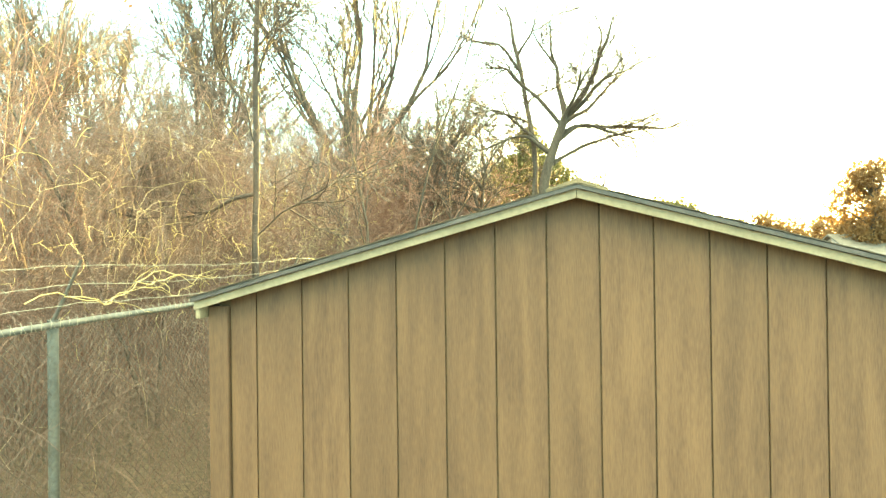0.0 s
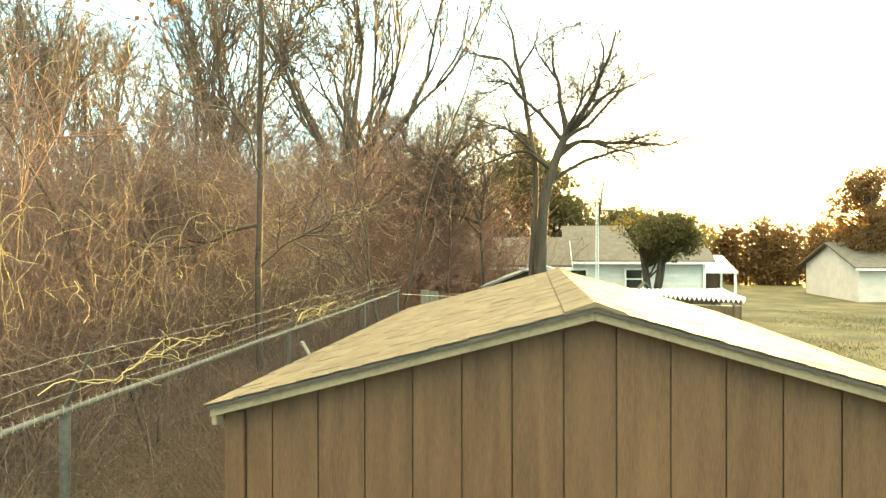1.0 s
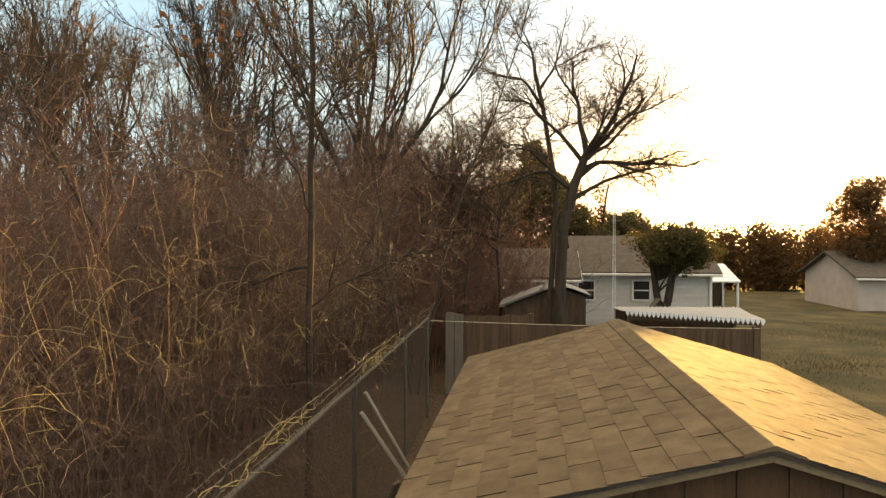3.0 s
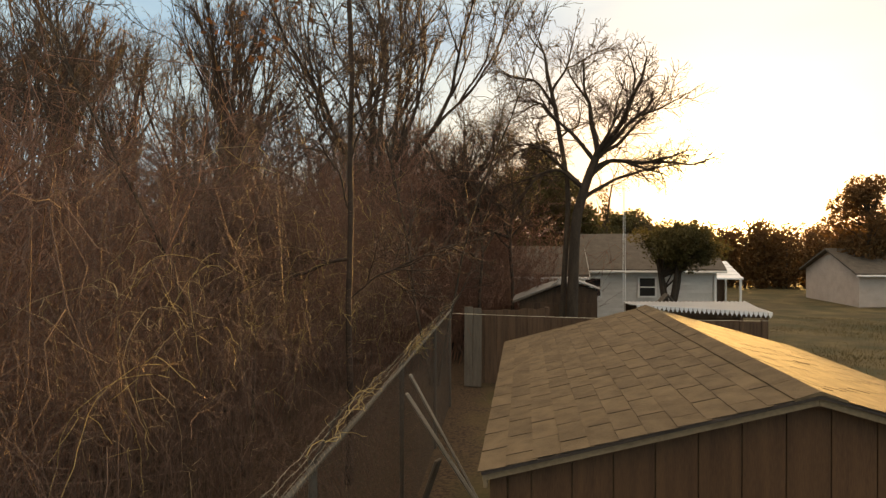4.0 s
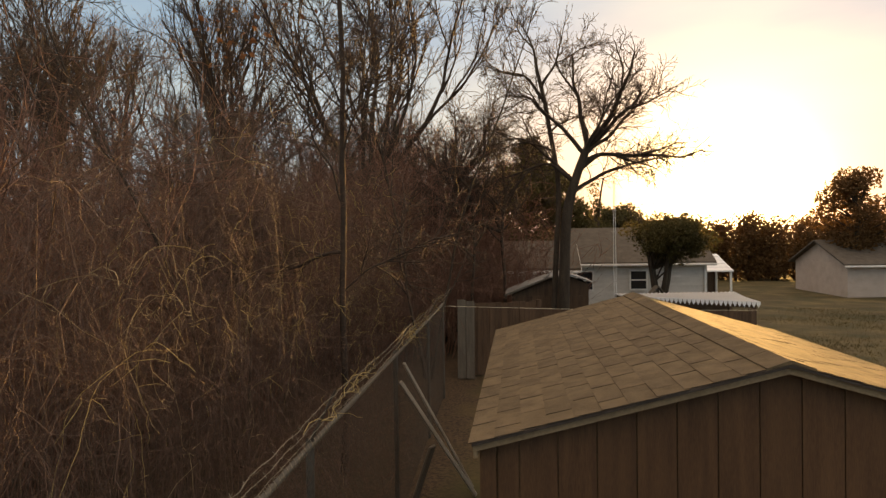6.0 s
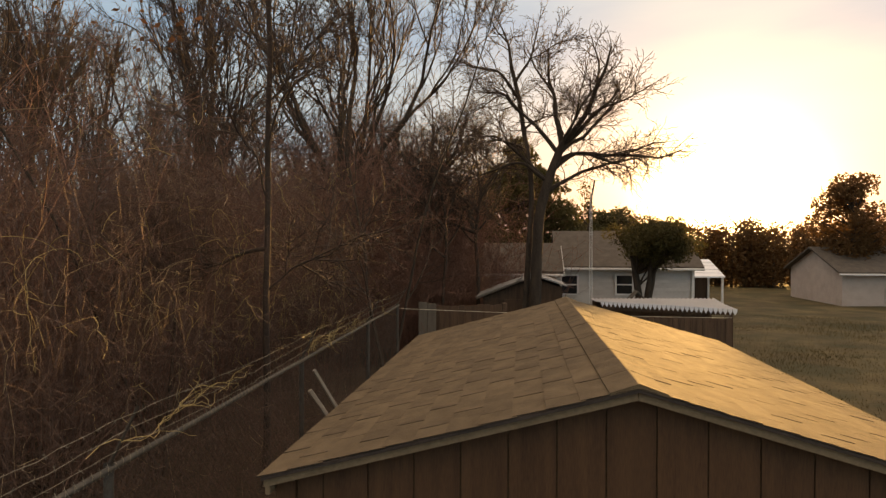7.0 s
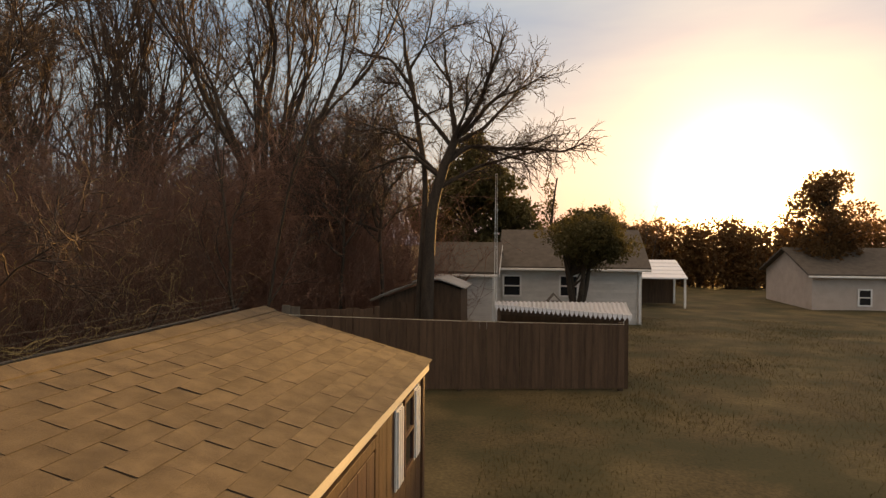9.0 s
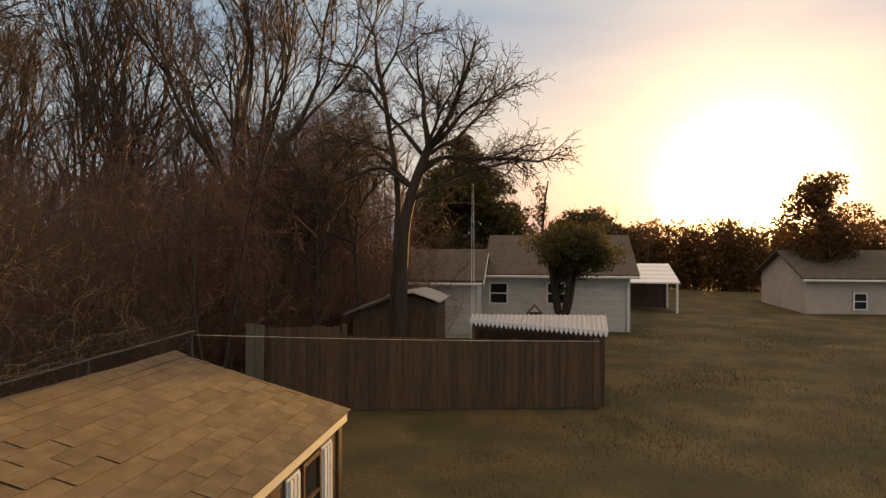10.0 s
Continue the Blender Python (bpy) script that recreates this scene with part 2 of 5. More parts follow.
def box(bm, x0, x1, y0, y1, z0, z1, bevel=0.0):
    vs = [bm.verts.new((x, y, z)) for x in (x0, x1) for y in (y0, y1) for z in (z0, z1)]
    fs = [bm.faces.new([vs[i] for i in f]) for f in ((0, 1, 3, 2), (4, 6, 7, 5), (0, 4, 5, 1), (2, 3, 7, 6), (0, 2, 6, 4), (1, 5, 7, 3))]
    if bevel:
        es = list({e for f in fs for e in f.edges})
        bmesh.ops.bevel(bm, geom=es, offset=bevel, segments=1, affect="EDGES")
    return bm


def cube(x0, x1, y0, y1, z0, z1, bevel=0.0):
    return box(bmesh.new(), x0, x1, y0, y1, z0, z1, bevel)


def prism(bm, outline, axis, a, b):
    """Extrude an outline of (u, v) along axis from a to b. axis y: (x, z); x: (y, z); z: (x, y)."""
    def at(u, v, w):
        return {"y": (u, w, v), "x": (w, u, v), "z": (u, v, w)}[axis]
    lo = [bm.verts.new(at(u, v, a)) for u, v in outline]
    hi = [bm.verts.new(at(u, v, b)) for u, v in outline]
    n = len(outline)
    bm.faces.new(lo)
    bm.faces.new(hi[::-1])
    for i in range(n):
        bm.faces.new((lo[i], hi[i], hi[(i + 1) % n], lo[(i + 1) % n]))
    bmesh.ops.recalc_face_normals(bm, faces=bm.faces)
    return bm


class Strands:
    """Many tapered tubes gathered into one mesh."""

    def __init__(self):
        self.v, self.f, self.n = [], [], 0

    def add(self, pts, radii, k=3):
        p = np.asarray(pts, float)
        r = np.asarray(radii, float)
        t = np.gradient(p, axis=0)
        t /= np.linalg.norm(t, axis=1)[:, None] + 1e-9
        ref = np.array((0.31, 0.77, 0.12)) if abs(t[:, 2]).mean() > 0.6 else np.array((0.05, 0.11, 1.0))
        u = np.cross(t, ref)
        u /= np.linalg.norm(u, axis=1)[:, None] + 1e-9
        w = np.cross(t, u)
        a = np.arange(k) * 2 * math.pi / k
        ring = p[:, None] + r[:, None, None] * (np.cos(a)[None, :, None] * u[:, None] + np.sin(a)[None, :, None] * w[:, None])
        m = len(p)
        self.v.append(ring.reshape(-1, 3))
        i = np.arange(m - 1)[:, None] * k
        j = np.arange(k)[None]
        j2 = (j + 1) % k
        self.f.append((np.stack((i + j, i + j2, i + k + j2, i + k + j), -1).reshape(-1, 4)) + self.n)
        self.n += m * k

    def mesh(self, name, material, smooth=True):
        me = bpy.data.meshes.new(name)
        v = np.concatenate(self.v)
        f = np.concatenate(self.f)
        quads(me, v, f)
        me.polygons.foreach_set("use_smooth", np.full(len(f), smooth))
        me.materials.append(material)
        return me


def quads(me, v, f):
    k = f.shape[1]
    me.vertices.add(len(v))
    me.vertices.foreach_set("co", v.astype(np.float32).ravel())
    me.loops.add(f.size)
    me.loops.foreach_set("vertex_index", f.astype(np.int32).ravel())
    me.polygons.add(len(f))
    me.polygons.foreach_set("loop_start", np.arange(0, f.size, k, dtype=np.int32))
    me.update(calc_edges=True)
    me.validate()


def leaf_mesh(name, centres, size, rng, material, long=1.6):
    """Small folded leaves or sprays, one diamond each, turned at random."""
    c = np.asarray(centres, float)
    n = len(c)
    d = rng.normal(size=(n, 3))
    d /= np.linalg.norm(d, axis=1)[:, None]
    e = np.cross(d, rng.normal(size=(n, 3)))
    e /= np.linalg.norm(e, axis=1)[:, None]
    s = size * rng.uniform(0.6, 1.4, (n, 1))
    v = np.stack((c - d * s * long, c + e * s * 0.6, c + d * s * long, c - e * s * 0.6), 1).reshape(-1, 3)
    f = np.arange(n * 4).reshape(-1, 4)
    me = bpy.data.meshes.new(name)
    quads(me, v, f)
    me.materials.append(material)
    return me


def wander(rng, p, d, length, n, bend, lift):
    """A crooked line from p along d."""
    p, d = np.array(p, float), np.array(d, float)
    d /= np.linalg.norm(d)
    out = [p]
    for _ in range(n):
        d = d + rng.normal(0, bend, 3) + np.array((0, 0, lift))
        d /= np.linalg.norm(d)
        p = p + d * length / n
        out.append(p)
    return np.array(out)


def sprout(rng, line, r0, level, spec, wood, twigs, thin=0.006):
    """Children along a limb, down to twigs. spec: per level (count, length ratio, angle spread, bend, lift)."""
    if level >= len(spec):
        return
    count, ratio, spread, bend, lift = spec[level]
    length = np.linalg.norm(np.diff(line, axis=0), axis=1).sum()
    n = len(line) - 1
    for _ in range(max(1, int(rng.normal(count, count * 0.2)))):
        q = rng.uniform(0.16, 1.0) ** 0.85
        i = min(int(q * n), n - 1)
        k = q * n - i
        p = line[i] * (1 - k) + line[i + 1] * k
        d = line[i + 1] - line[i]
        d /= np.linalg.norm(d)
        side = rng.normal(size=3)
        side -= d * side.dot(d)
        side /= np.linalg.norm(side)
        a = radians(rng.uniform(spread * 0.55, spread * 1.2))
        ln = length * ratio * rng.uniform(0.6, 1.25) * (1.25 - 0.75 * q)
        last = level == len(spec) - 1
        kid = wander(rng, p, d * math.cos(a) + side * math.sin(a), ln, 3 if last else 6, bend, lift)
        r = max(r0 * (1 - 0.72 * q) * 0.62, thin)
        (twigs if level else wood).add(kid, np.linspace(r, max(r * 0.3, thin * 0.6), len(kid)), 3 if level else 5)
        sprout(rng, kid, r, level + 1, spec, wood, twigs, thin)


def bare_tree(at, height, radius, stems, seed, label, spec, lean=0.12, group=""):
    """A leafless tree: trunk and limbs in one mesh, branches and twigs in another."""
    rng = np.random.default_rng(seed)
    wood, twigs = Strands(), Strands()
    lines = []
    for i in range(stems):
        ang = 2 * math.pi * (i + rng.uniform(-0.3, 0.3)) / stems
        d = (math.cos(ang) * lean, math.sin(ang) * lean, 1)
        ln, r = height * rng.uniform(0.8, 1.05), radius * (1.0 if stems == 1 else rng.uniform(0.5, 0.75))
        line = wander(rng, (d[0] * 0.3, d[1] * 0.3, -0.15), d, ln, 11, 0.085, 0.035)
        rr = np.linspace(r, max(r * 0.14, 0.008), len(line))
        rr[0] *= 1.3
        wood.add(line, rr, 7)
        lines.append((line, r))
    for line, r in lines:
        sprout(rng, line, r, 0, spec, wood, twigs, 0.0065)
    t = thing("tree", at, label, "tree", group)
    put("trunk", wood.mesh("trunk", M_BARK), t)
    put("crown", twigs.mesh("crown", M_TWIG), t)
    return t


# ---- ground ----
def make_ground():
    bm = bmesh.new()
    xs = [-600, -200, -80, -40] + [-24 + i * 1.0 for i in range(55)] + [45, 80, 200, 600]
    ys = [-600, -150, -40, -15] + [-8 + i * 1.0 for i in range(60)] + [60, 80, 200, 900]
    grid = [[bm.verts.new((x, y, 0.05 * noise.noise((x * 0.3, y * 0.3, 0)) - 0.03 if abs(x) < 40 and -10 < y < 60 else 0.0)) for x in xs] for y in ys]
    for j in range(len(ys) - 1):
        for i in range(len(xs) - 1):
            bm.faces.new((grid[j][i], grid[j][i + 1], grid[j + 1][i + 1], grid[j + 1][i])).smooth = True
    ob = part("ground", bm, M_GROUND, None)
    tagged(ob, "worn winter lawn running into brown leaf litter", "ground", kind="structure")


make_ground()

# ---- shed ----
RIDGE, LONG, SLOPE = 2.50, 4.17, 0.272
HALVES = {-1: 1.587, 1: 1.55}
PITCH = math.atan(SLOPE)


def wall_top(x):
    return RIDGE - 0.055 - SLOPE * abs(x)


def make_shed():
    shed = thing("garden_shed", (0, 0, 0), "brown plywood-sided garden shed with a tan shingled gable roof", "shed")
    front, back = 0.10, LONG - 0.10
    wl, wr = -HALVES[-1] + 0.06, HALVES[1] - 0.055
    gable = [(wl + 0.02, 0.02), (wr - 0.02, 0.02), (wr - 0.02, wall_top(wr)), (0, wall_top(0) - 0.01), (wl + 0.02, wall_top(wl))]
    for name, y0, y1, out in (("front_wall", front + 0.009, front + 0.07, -1), ("back_wall", back - 0.07, back - 0.009, 1)):
        wall = part(name, prism(bmesh.new(), gable, "y", y0, y1), M_SHEATH, shed)
        cuts = [wl + 0.075] + [c for c in [-1.334 + 0.2032 * i for i in range(16)] if c < wr - 0.1] + [wr - 0.075]
        for a, b in zip(cuts, cuts[1:]):
            a, b = a + 0.0035, b - 0.0035
            top = [(b, wall_top(b))] + ([(0, wall_top(0))] if a < 0 < b else []) + [(a, wall_top(a))]
            ya, yb = (front, front + 0.008) if out < 0 else (back - 0.008, back)
            part("siding_board", prism(bmesh.new(), [(a, 0.03), (b, 0.03)] + top, "y", ya, yb), M_SIDING, wall)
    for name, s, w in (("left_wall", -1, -wl), ("right_wall", 1, wr)):
        x0, x1 = sorted((s * (w - 0.07), s * (w - 0.009)))
        wall = part(name, cube(x0, x1, front + 0.071, back - 0.071, 0.02, wall_top(w) - 0.01), M_SHEATH, shed)
        n = 19
        step = (back - front - 0.16) / n
        xa, xb = sorted((s * (w - 0.008), s * w))
        me = mesh_of("siding_board", cube(xa, xb, 0.0035, step - 0.0035, 0.03, wall_top(w)), M_SIDING)
        for i in range(n):
            put("siding_board", me, wall, pose(0, front + 0.08 + i * step, 0))
    for sx, w in ((-1, -wl), (1, wr)):
        for y0, y1 in ((front - 0.018, front + 0.075), (back - 0.075, back + 0.018)):
            x0, x1 = sorted((sx * (w - 0.07), sx * (w + 0.018)))
            part("corner_board", cube(x0, x1, y0, y1, 0.02, wall_top(w) - 0.012, 0.004), M_SIDING, shed)
    for sx in (-1, 1):
        half = HALVES[sx]
        eave = RIDGE - SLOPE * half
        roof = bmesh.new()
        o = [(0, RIDGE - 0.012), (sx * (half - 0.005), eave - 0.012), (sx * (half - 0.005), eave - 0.028), (0, RIDGE - 0.028)]
        prism(roof, o, "y", 0.004, LONG - 0.004)
        deck = part("roof_slope", roof, M_DRIP, shed, "tan asphalt shingle slope")
        shingles(deck, sx, half, eave)
        x0, x1 = sorted((sx * (half - 0.034), sx * (half - 0.012)))
        # right board paler than the left: the sun on it is in the colour
        part("fascia", cube(x0, x1, 0.03, LONG - 0.03, eave - 0.10, eave - 0.030, 0.004), M_TRIM if sx > 0 else M_RAKE, shed, "cream eave board, lightened for the low sun on it" if sx > 0 else "")
        for y0, y1 in ((0.022, 0.042), (LONG - 0.042, LONG - 0.022)):
            r = [(sx * 0.001, RIDGE - 0.029), (sx * (half - 0.010), eave - 0.029), (sx * (half - 0.010), eave - 0.062), (sx * 0.001, RIDGE - 0.063)]
            part("rake_board", prism(bmesh.new(), r, "y", y0, y1), M_RAKE, shed, "buff-coloured gable trim")
        s = [(sx * 0.002, wall_top(0) + 0.018), (sx * (half - 0.04), eave - 0.034), (sx * (half - 0.04), eave - 0.045), (sx * 0.002, wall_top(0) + 0.004)]
        part("soffit", prism(bmesh.new(), s, "y", 0.045, LONG - 0.045), M_SIDING, shed)
    cap = bmesh.new()
    dx = 0.115
    lo = [(-dx, -dx * SLOPE - 0.012), (0, -0.012), (dx, -dx * SLOPE - 0.012)]
    prism(cap, lo + [(dx, -dx * SLOPE + 0.001), (0.004, 0.009), (-0.004, 0.009), (-dx, -dx * SLOPE + 0.001)], "y", 0, 0.30)
    me = mesh_of("ridge_cap", cap, M_SHINGLE)
    for i in range(15):
        y = min(0.0 + i * 0.278, LONG - 0.30)
        put("ridge_cap", me, shed, pose(0, y, RIDGE + 0.0015 * (i % 2)))
    # sunny side: plank door, ribbed white shutters about a small dark window
    w = wr
    for y0, y1 in ((3.0, 3.21), (3.63, 3.84)):
        sh = part("shutter", cube(w + 0.002, w + 0.014, y0, y1, 1.36, 1.93), M_WHITE, shed, "ribbed white shutter")
        for k in range(3):
            a = y0 + 0.012 + k * (y1 - y0 - 0.024) / 3
            part("rib", cube(w + 0.014, w + 0.030, a + 0.010, a + (y1 - y0 - 0.024) / 3 - 0.010, 1.375, 1.915, 0.003), M_WHITE, sh)
    win = part("window", cube(w + 0.002, w + 0.008, 3.28, 3.58, 1.40, 1.92), M_GLASS, shed, "dark small pane")
    for y0, y1, z0, z1 in ((3.262, 3.29, 1.37, 1.94), (3.57, 3.598, 1.37, 1.94), (3.291, 3.569, 1.37, 1.405), (3.291, 3.569, 1.905, 1.94), (3.291, 3.569, 1.645, 1.665)):
        part("window_frame", cube(w + 0.008, w + 0.022, y0, y1, z0, z1), M_DOOR, win)
    door = part("door", cube(w + 0.001, w + 0.012, 1.50, 2.40, 0.08, 1.86), M_DOOR, shed, "dark red-brown plank door")
    for k in range(5):
        part("plank", cube(w + 0.012, w + 0.022, 1.505 + k * 0.179, 1.679 + k * 0.179, 0.09, 1.85, 0.003), M_DOOR, door)
    part("handle", cube(w + 0.022, w + 0.05, 1.56, 1.58, 0.95, 1.1, 0.004), M_GALV, door)
    for y0, y1, z0, z1 in ((1.43, 1.498, 0.05, 1.93), (2.402, 2.47, 0.05, 1.93), (1.499, 2.401, 1.865, 1.93)):
        part("door_trim", cube(w + 0.001, w + 0.026, y0, y1, z0, z1, 0.003), M_SIDING, shed)


def shingles(deck, sx, half, eave):
    rng = random.Random(5 + sx)
    run = math.hypot(half, RIDGE - eave)
    expo, wide = 0.142, 0.305
    rows = int(run / expo) + 1

    def tab(width, ln):
        bm = bmesh.new()
        vs = [bm.verts.new(c) for c in ((0.005, 0, 0.002), (width - 0.005, 0, 0.002), (width - 0.002, ln, 0.0), (0.002, ln, 0.0), (0.005, 0.001, 0.006), (width - 0.005, 0.001, 0.006), (width - 0.002, ln, 0.003), (0.002, ln, 0.003))]
        for n, f in enumerate(((3, 2, 1, 0), (4, 5, 6, 7), (0, 1, 5, 4), (1, 2, 6, 5), (2, 3, 7, 6), (3, 0, 4, 7))):
            bm.faces.new([vs[i] for i in f]).material_index = 0 if n == 1 else 1
        me = mesh_of("shingle", bm, M_SHINGLE)
        me.materials.append(M_EDGE)
        return me

    shapes = {}
    for i in range(rows):
        s = i * expo - 0.012
        if s > run - 0.03:
            break
        ln = round(min(expo + 0.02, run - s - 0.002), 3)
        x, z = half - s * math.cos(PITCH), eave - 0.011 + s * math.sin(PITCH)
        y = -(i % 2) * wide / 2 - 0.004 + rng.uniform(-0.008, 0.008)
        while y < LONG - 0.01:
            a, b = max(y, -0.004), min(y + wide, LONG + 0.004)
            if b - a > 0.03:
                wd = round(b - a, 2)
                if (wd, ln) not in shapes:
                    shapes[wd, ln] = tab(wd, ln)
                lift = rng.uniform(0, 0.0012) + (0.0015 if rng.random() < 0.12 else 0.0)
                c, d = math.cos(PITCH), math.sin(PITCH)
                if sx > 0:
                    m = Matrix.Translation((x, a, z + lift)) @ Matrix(((0, -c, d, 0), (1, 0, 0, 0), (0, d, c, 0), (0, 0, 0, 1)))
                else:
                    m = Matrix.Translation((-x, b, z + lift)) @ Matrix(((0, c, -d, 0), (-1, 0, 0, 0), (0, d, c, 0), (0, 0, 0, 1)))
                put("shingle", shapes[wd, ln], deck, m @ pose(0, 0, 0, rng.uniform(-0.4, 0.2), 0, rng.uniform(-0.4, 0.4)))
            y += wide


# ---- chain-link fence with barbed wire ----
FX0, FX1, FY0, FY1, FTOP = -2.583, -2.80, -4.5, 9.2, 1.885


def fence_x(y):
    return FX0 + (FX1 - FX0) * min(max((y - 0.0) / 8.0, -0.6), 1.2)


def make_chain_fence():
    rng = np.random.default_rng(3)
    f = thing("chain_link_fence", (fence_x(2), 2, 0), "galvanised chain-link fence topped with three strands of barbed wire", "fence")
    ox, oy = fence_x(2), 2

    def at(y, z, off=0.0):
        return (fence_x(y) - ox + off, y - oy, z)

    ys = np.linspace(FY0, FY1, 24)
    s = Strands()
    s.add([at(y, FTOP + 0.004 * math.sin(y * 3)) for y in ys], [0.018] * 24, 8)
    put("top_rail", s.mesh("top_rail", M_GALV), f)
    for y in (-2.6, 0.44, 3.5, 6.55, 9.1):
        p = Strands()
        p.add([at(y, -0.1, -0.015), at(y, FTOP * 0.5, -0.015), at(y, FTOP + 0.03, -0.015)], [0.026] * 3, 10)
        put("post", p.mesh("post", M_GALV), f)
        a = Strands()
        a.add([at(y, FTOP + 0.02, -0.015), at(y, FTOP + 0.14, 0.05), at(y, FTOP + 0.335, 0.15)], [0.011, 0.009, 0.008], 5)
        put("wire_arm", a.mesh("wire_arm", M_WIRE), f)
    net = Strands()
    step = 0.062
    n = int((FY1 - FY0 + FTOP) / step)
    for i in range(n):
        for sgn in (1, -1):
            y0 = FY0 - FTOP + i * step if sgn > 0 else FY0 + i * step
            pts = []
            for z in np.linspace(0.04, FTOP + 0.02, 9):
                y = y0 + sgn * z
                if FY0 <= y <= FY1:
                    pts.append(at(y, z, 0.004 * sgn))
            if len(pts) > 1:
                net.add(pts, [0.0015] * len(pts), 3)
    knuckles = Strands()
    for i in range(int((FY1 - FY0) / step)):
        y = FY0 + i * step
        knuckles.add([at(y - 0.014, FTOP - 0.012, 0.021), at(y, FTOP + 0.02, 0.012), at(y + 0.012, FTOP + 0.036, -0.004)], [0.0016] * 3, 3)
        knuckles.add([at(y + 0.016, FTOP - 0.012, 0.021), at(y + 0.004, FTOP + 0.022, 0.01), at(y - 0.014, FTOP + 0.034, 0.006)], [0.0016] * 3, 3)
    put("wire_mesh", net.mesh("wire_mesh", M_WIRE), f)
    tagged(put("wire_selvage", knuckles.mesh("wire_selvage", M_KNUCKLE), f, None, "twisted wire ends along the rail"), kind="stuff")
    for off, up in ((0.045, 0.105), (0.09, 0.21), (0.14, 0.31)):
        st = Strands()
        yy = np.linspace(FY0, FY1, 120)
        sag = [at(y, FTOP + up - 0.03 * abs(math.sin((y - 0.5) * math.pi / 3.05)) + rng.normal(0, 0.004), off + rng.normal(0, 0.004)) for y in yy]
        st.add(sag, [0.0019] * 120, 4)
        for y in np.arange(FY0 + 0.05, FY1, 0.115):
            c = np.array(at(y, FTOP + up - 0.03 * abs(math.sin((y - 0.5) * math.pi / 3.05)), off))
            for _ in range(2):
                d = rng.normal(size=3)
                d *= 0.016 / np.linalg.norm(d)
                st.add([c - d, c + d], [0.0014, 0.0014], 3)
        put("barbed_wire", st.mesh("barbed_wire", M_KNUCKLE), f)


# ---- fence, boards and poles behind the shed ----
def make_board_fence():
    f = thing("board_fence", (-2.55, 10.95, 0), "dark weathered upright-board fence at the end of the yard", "fence", turn=11.0)
    rng = random.Random(8)
    for z in (0.3, 1.0):
        part("rail", cube(0, 6.95, 0.024, 0.06, z, z + 0.09), M_FENCE, f)
    part("rail", cube(0, 1.75, 0.024, 0.06, 1.5, 1.59), M_FENCE, f)
    tall = [mesh_of("board", cube(-0.0685, 0.0685, 0, 0.02, 0.03, h, 0.003), M_FENCE) for h in (1.70, 1.715, 1.73)]
    low = [mesh_of("board", cube(-0.0685, 0.0685, 0, 0.02, 0.03, 1.52 - 0.012 * k, 0.003), M_FENCE) for k in range(15)]
    for i in range(50):
        k = min(max(int((i - 12) * 0.36 + rng.uniform(-0.6, 0.6)), 0), 14)
        put("board", rng.choice(tall) if i < 12 else low[k], f, pose(0.07 + i * 0.14, rng.uniform(-0.008, 0.008), 0, 0, rng.uniform(-0.35, 0.35), 0))
    for x in (0.0, 1.75, 3.5, 5.25, 6.95):
        part("post", cube(x - 0.05, x + 0.05, 0.061, 0.16, -0.05, 1.75 if x < 2 else 1.42, 0.006), M_FENCE, f)
    g = thing("grey_panel", (-2.52, 10.75, 0), "silvered upright plank panel leaning on the board fence", "panel")
    for i in range(2):
        part("plank", cube(-0.2 + i * 0.2, -0.01 + i * 0.2, 0, 0.03, 0.0, 1.80 - 0.03 * i, 0.005), M_GREYWOOD, g, "", pose(0, 0, 0, -2.5, 0, 0))
    part("cleat", cube(-0.19, 0.18, 0.032, 0.06, 1.3, 1.38), M_GREYWOOD, g, "", pose(0, 0, 0, -2.5, 0, 0))
    line = thing("washing_line", (-2.79, 9.1, 0), "pale taut line strung between the two fences", "line")
    s = Strands()
    s.add([(0.473 * i, 0.207 * i, 1.83 - 0.0285 * i - 0.03 * math.sin(i / 15 * math.pi)) for i in range(16)], [0.004] * 16, 6)
    put("cord", s.mesh("cord", M_TRIM), line)


def pole_between(name, a, b, r, label, material, flat=False):
    a, b = Vector(a), Vector(b)
    ln = (b - a).length
    t = new(name)
    tagged(t, label, name.replace("_", " "))
    bm = cube(-r, r, -r * (0.3 if flat else 1), r * (0.3 if flat else 1), 0, ln, min(r * 0.25, 0.01))
    me = mesh_of(name, bm, material)
    bpy.data.objects.remove(t)
    ob = new(name, me)
    ob.matrix_basis = Matrix.Translation(a) @ (b - a).to_track_quat("Z", "Y").to_matrix().to_4x4()
    return tagged(ob, label, name.replace("_", " "))


# ---- neighbour's buildings ----
def gable_roof(parent, x0, x1, y0, y1, eave, ridge, over=0.25, along="x", th=0.09, material=None):
    """Two slabs that meet at the ridge."""
    material = material or M_HROOF
    if along == "x":
        mid = (y0 + y1) / 2
        k = (ridge - eave) / (mid - y0)
        for e in (y0 - over, y1 + over):
            z = eave - over * k
            part("roof", prism(bmesh.new(), [(mid, ridge), (e, z), (e, z + th), (mid, ridge + th)], "x", x0 - over, x1 + over), material, parent)
    else:
        mid = (x0 + x1) / 2
        k = (ridge - eave) / (mid - x0)
        for e in (x0 - over, x1 + over):
            z = eave - over * k
            part("roof", prism(bmesh.new(), [(mid, ridge), (e, z), (e, z + th), (mid, ridge + th)], "y", y0 - over, y1 + over), material, parent)


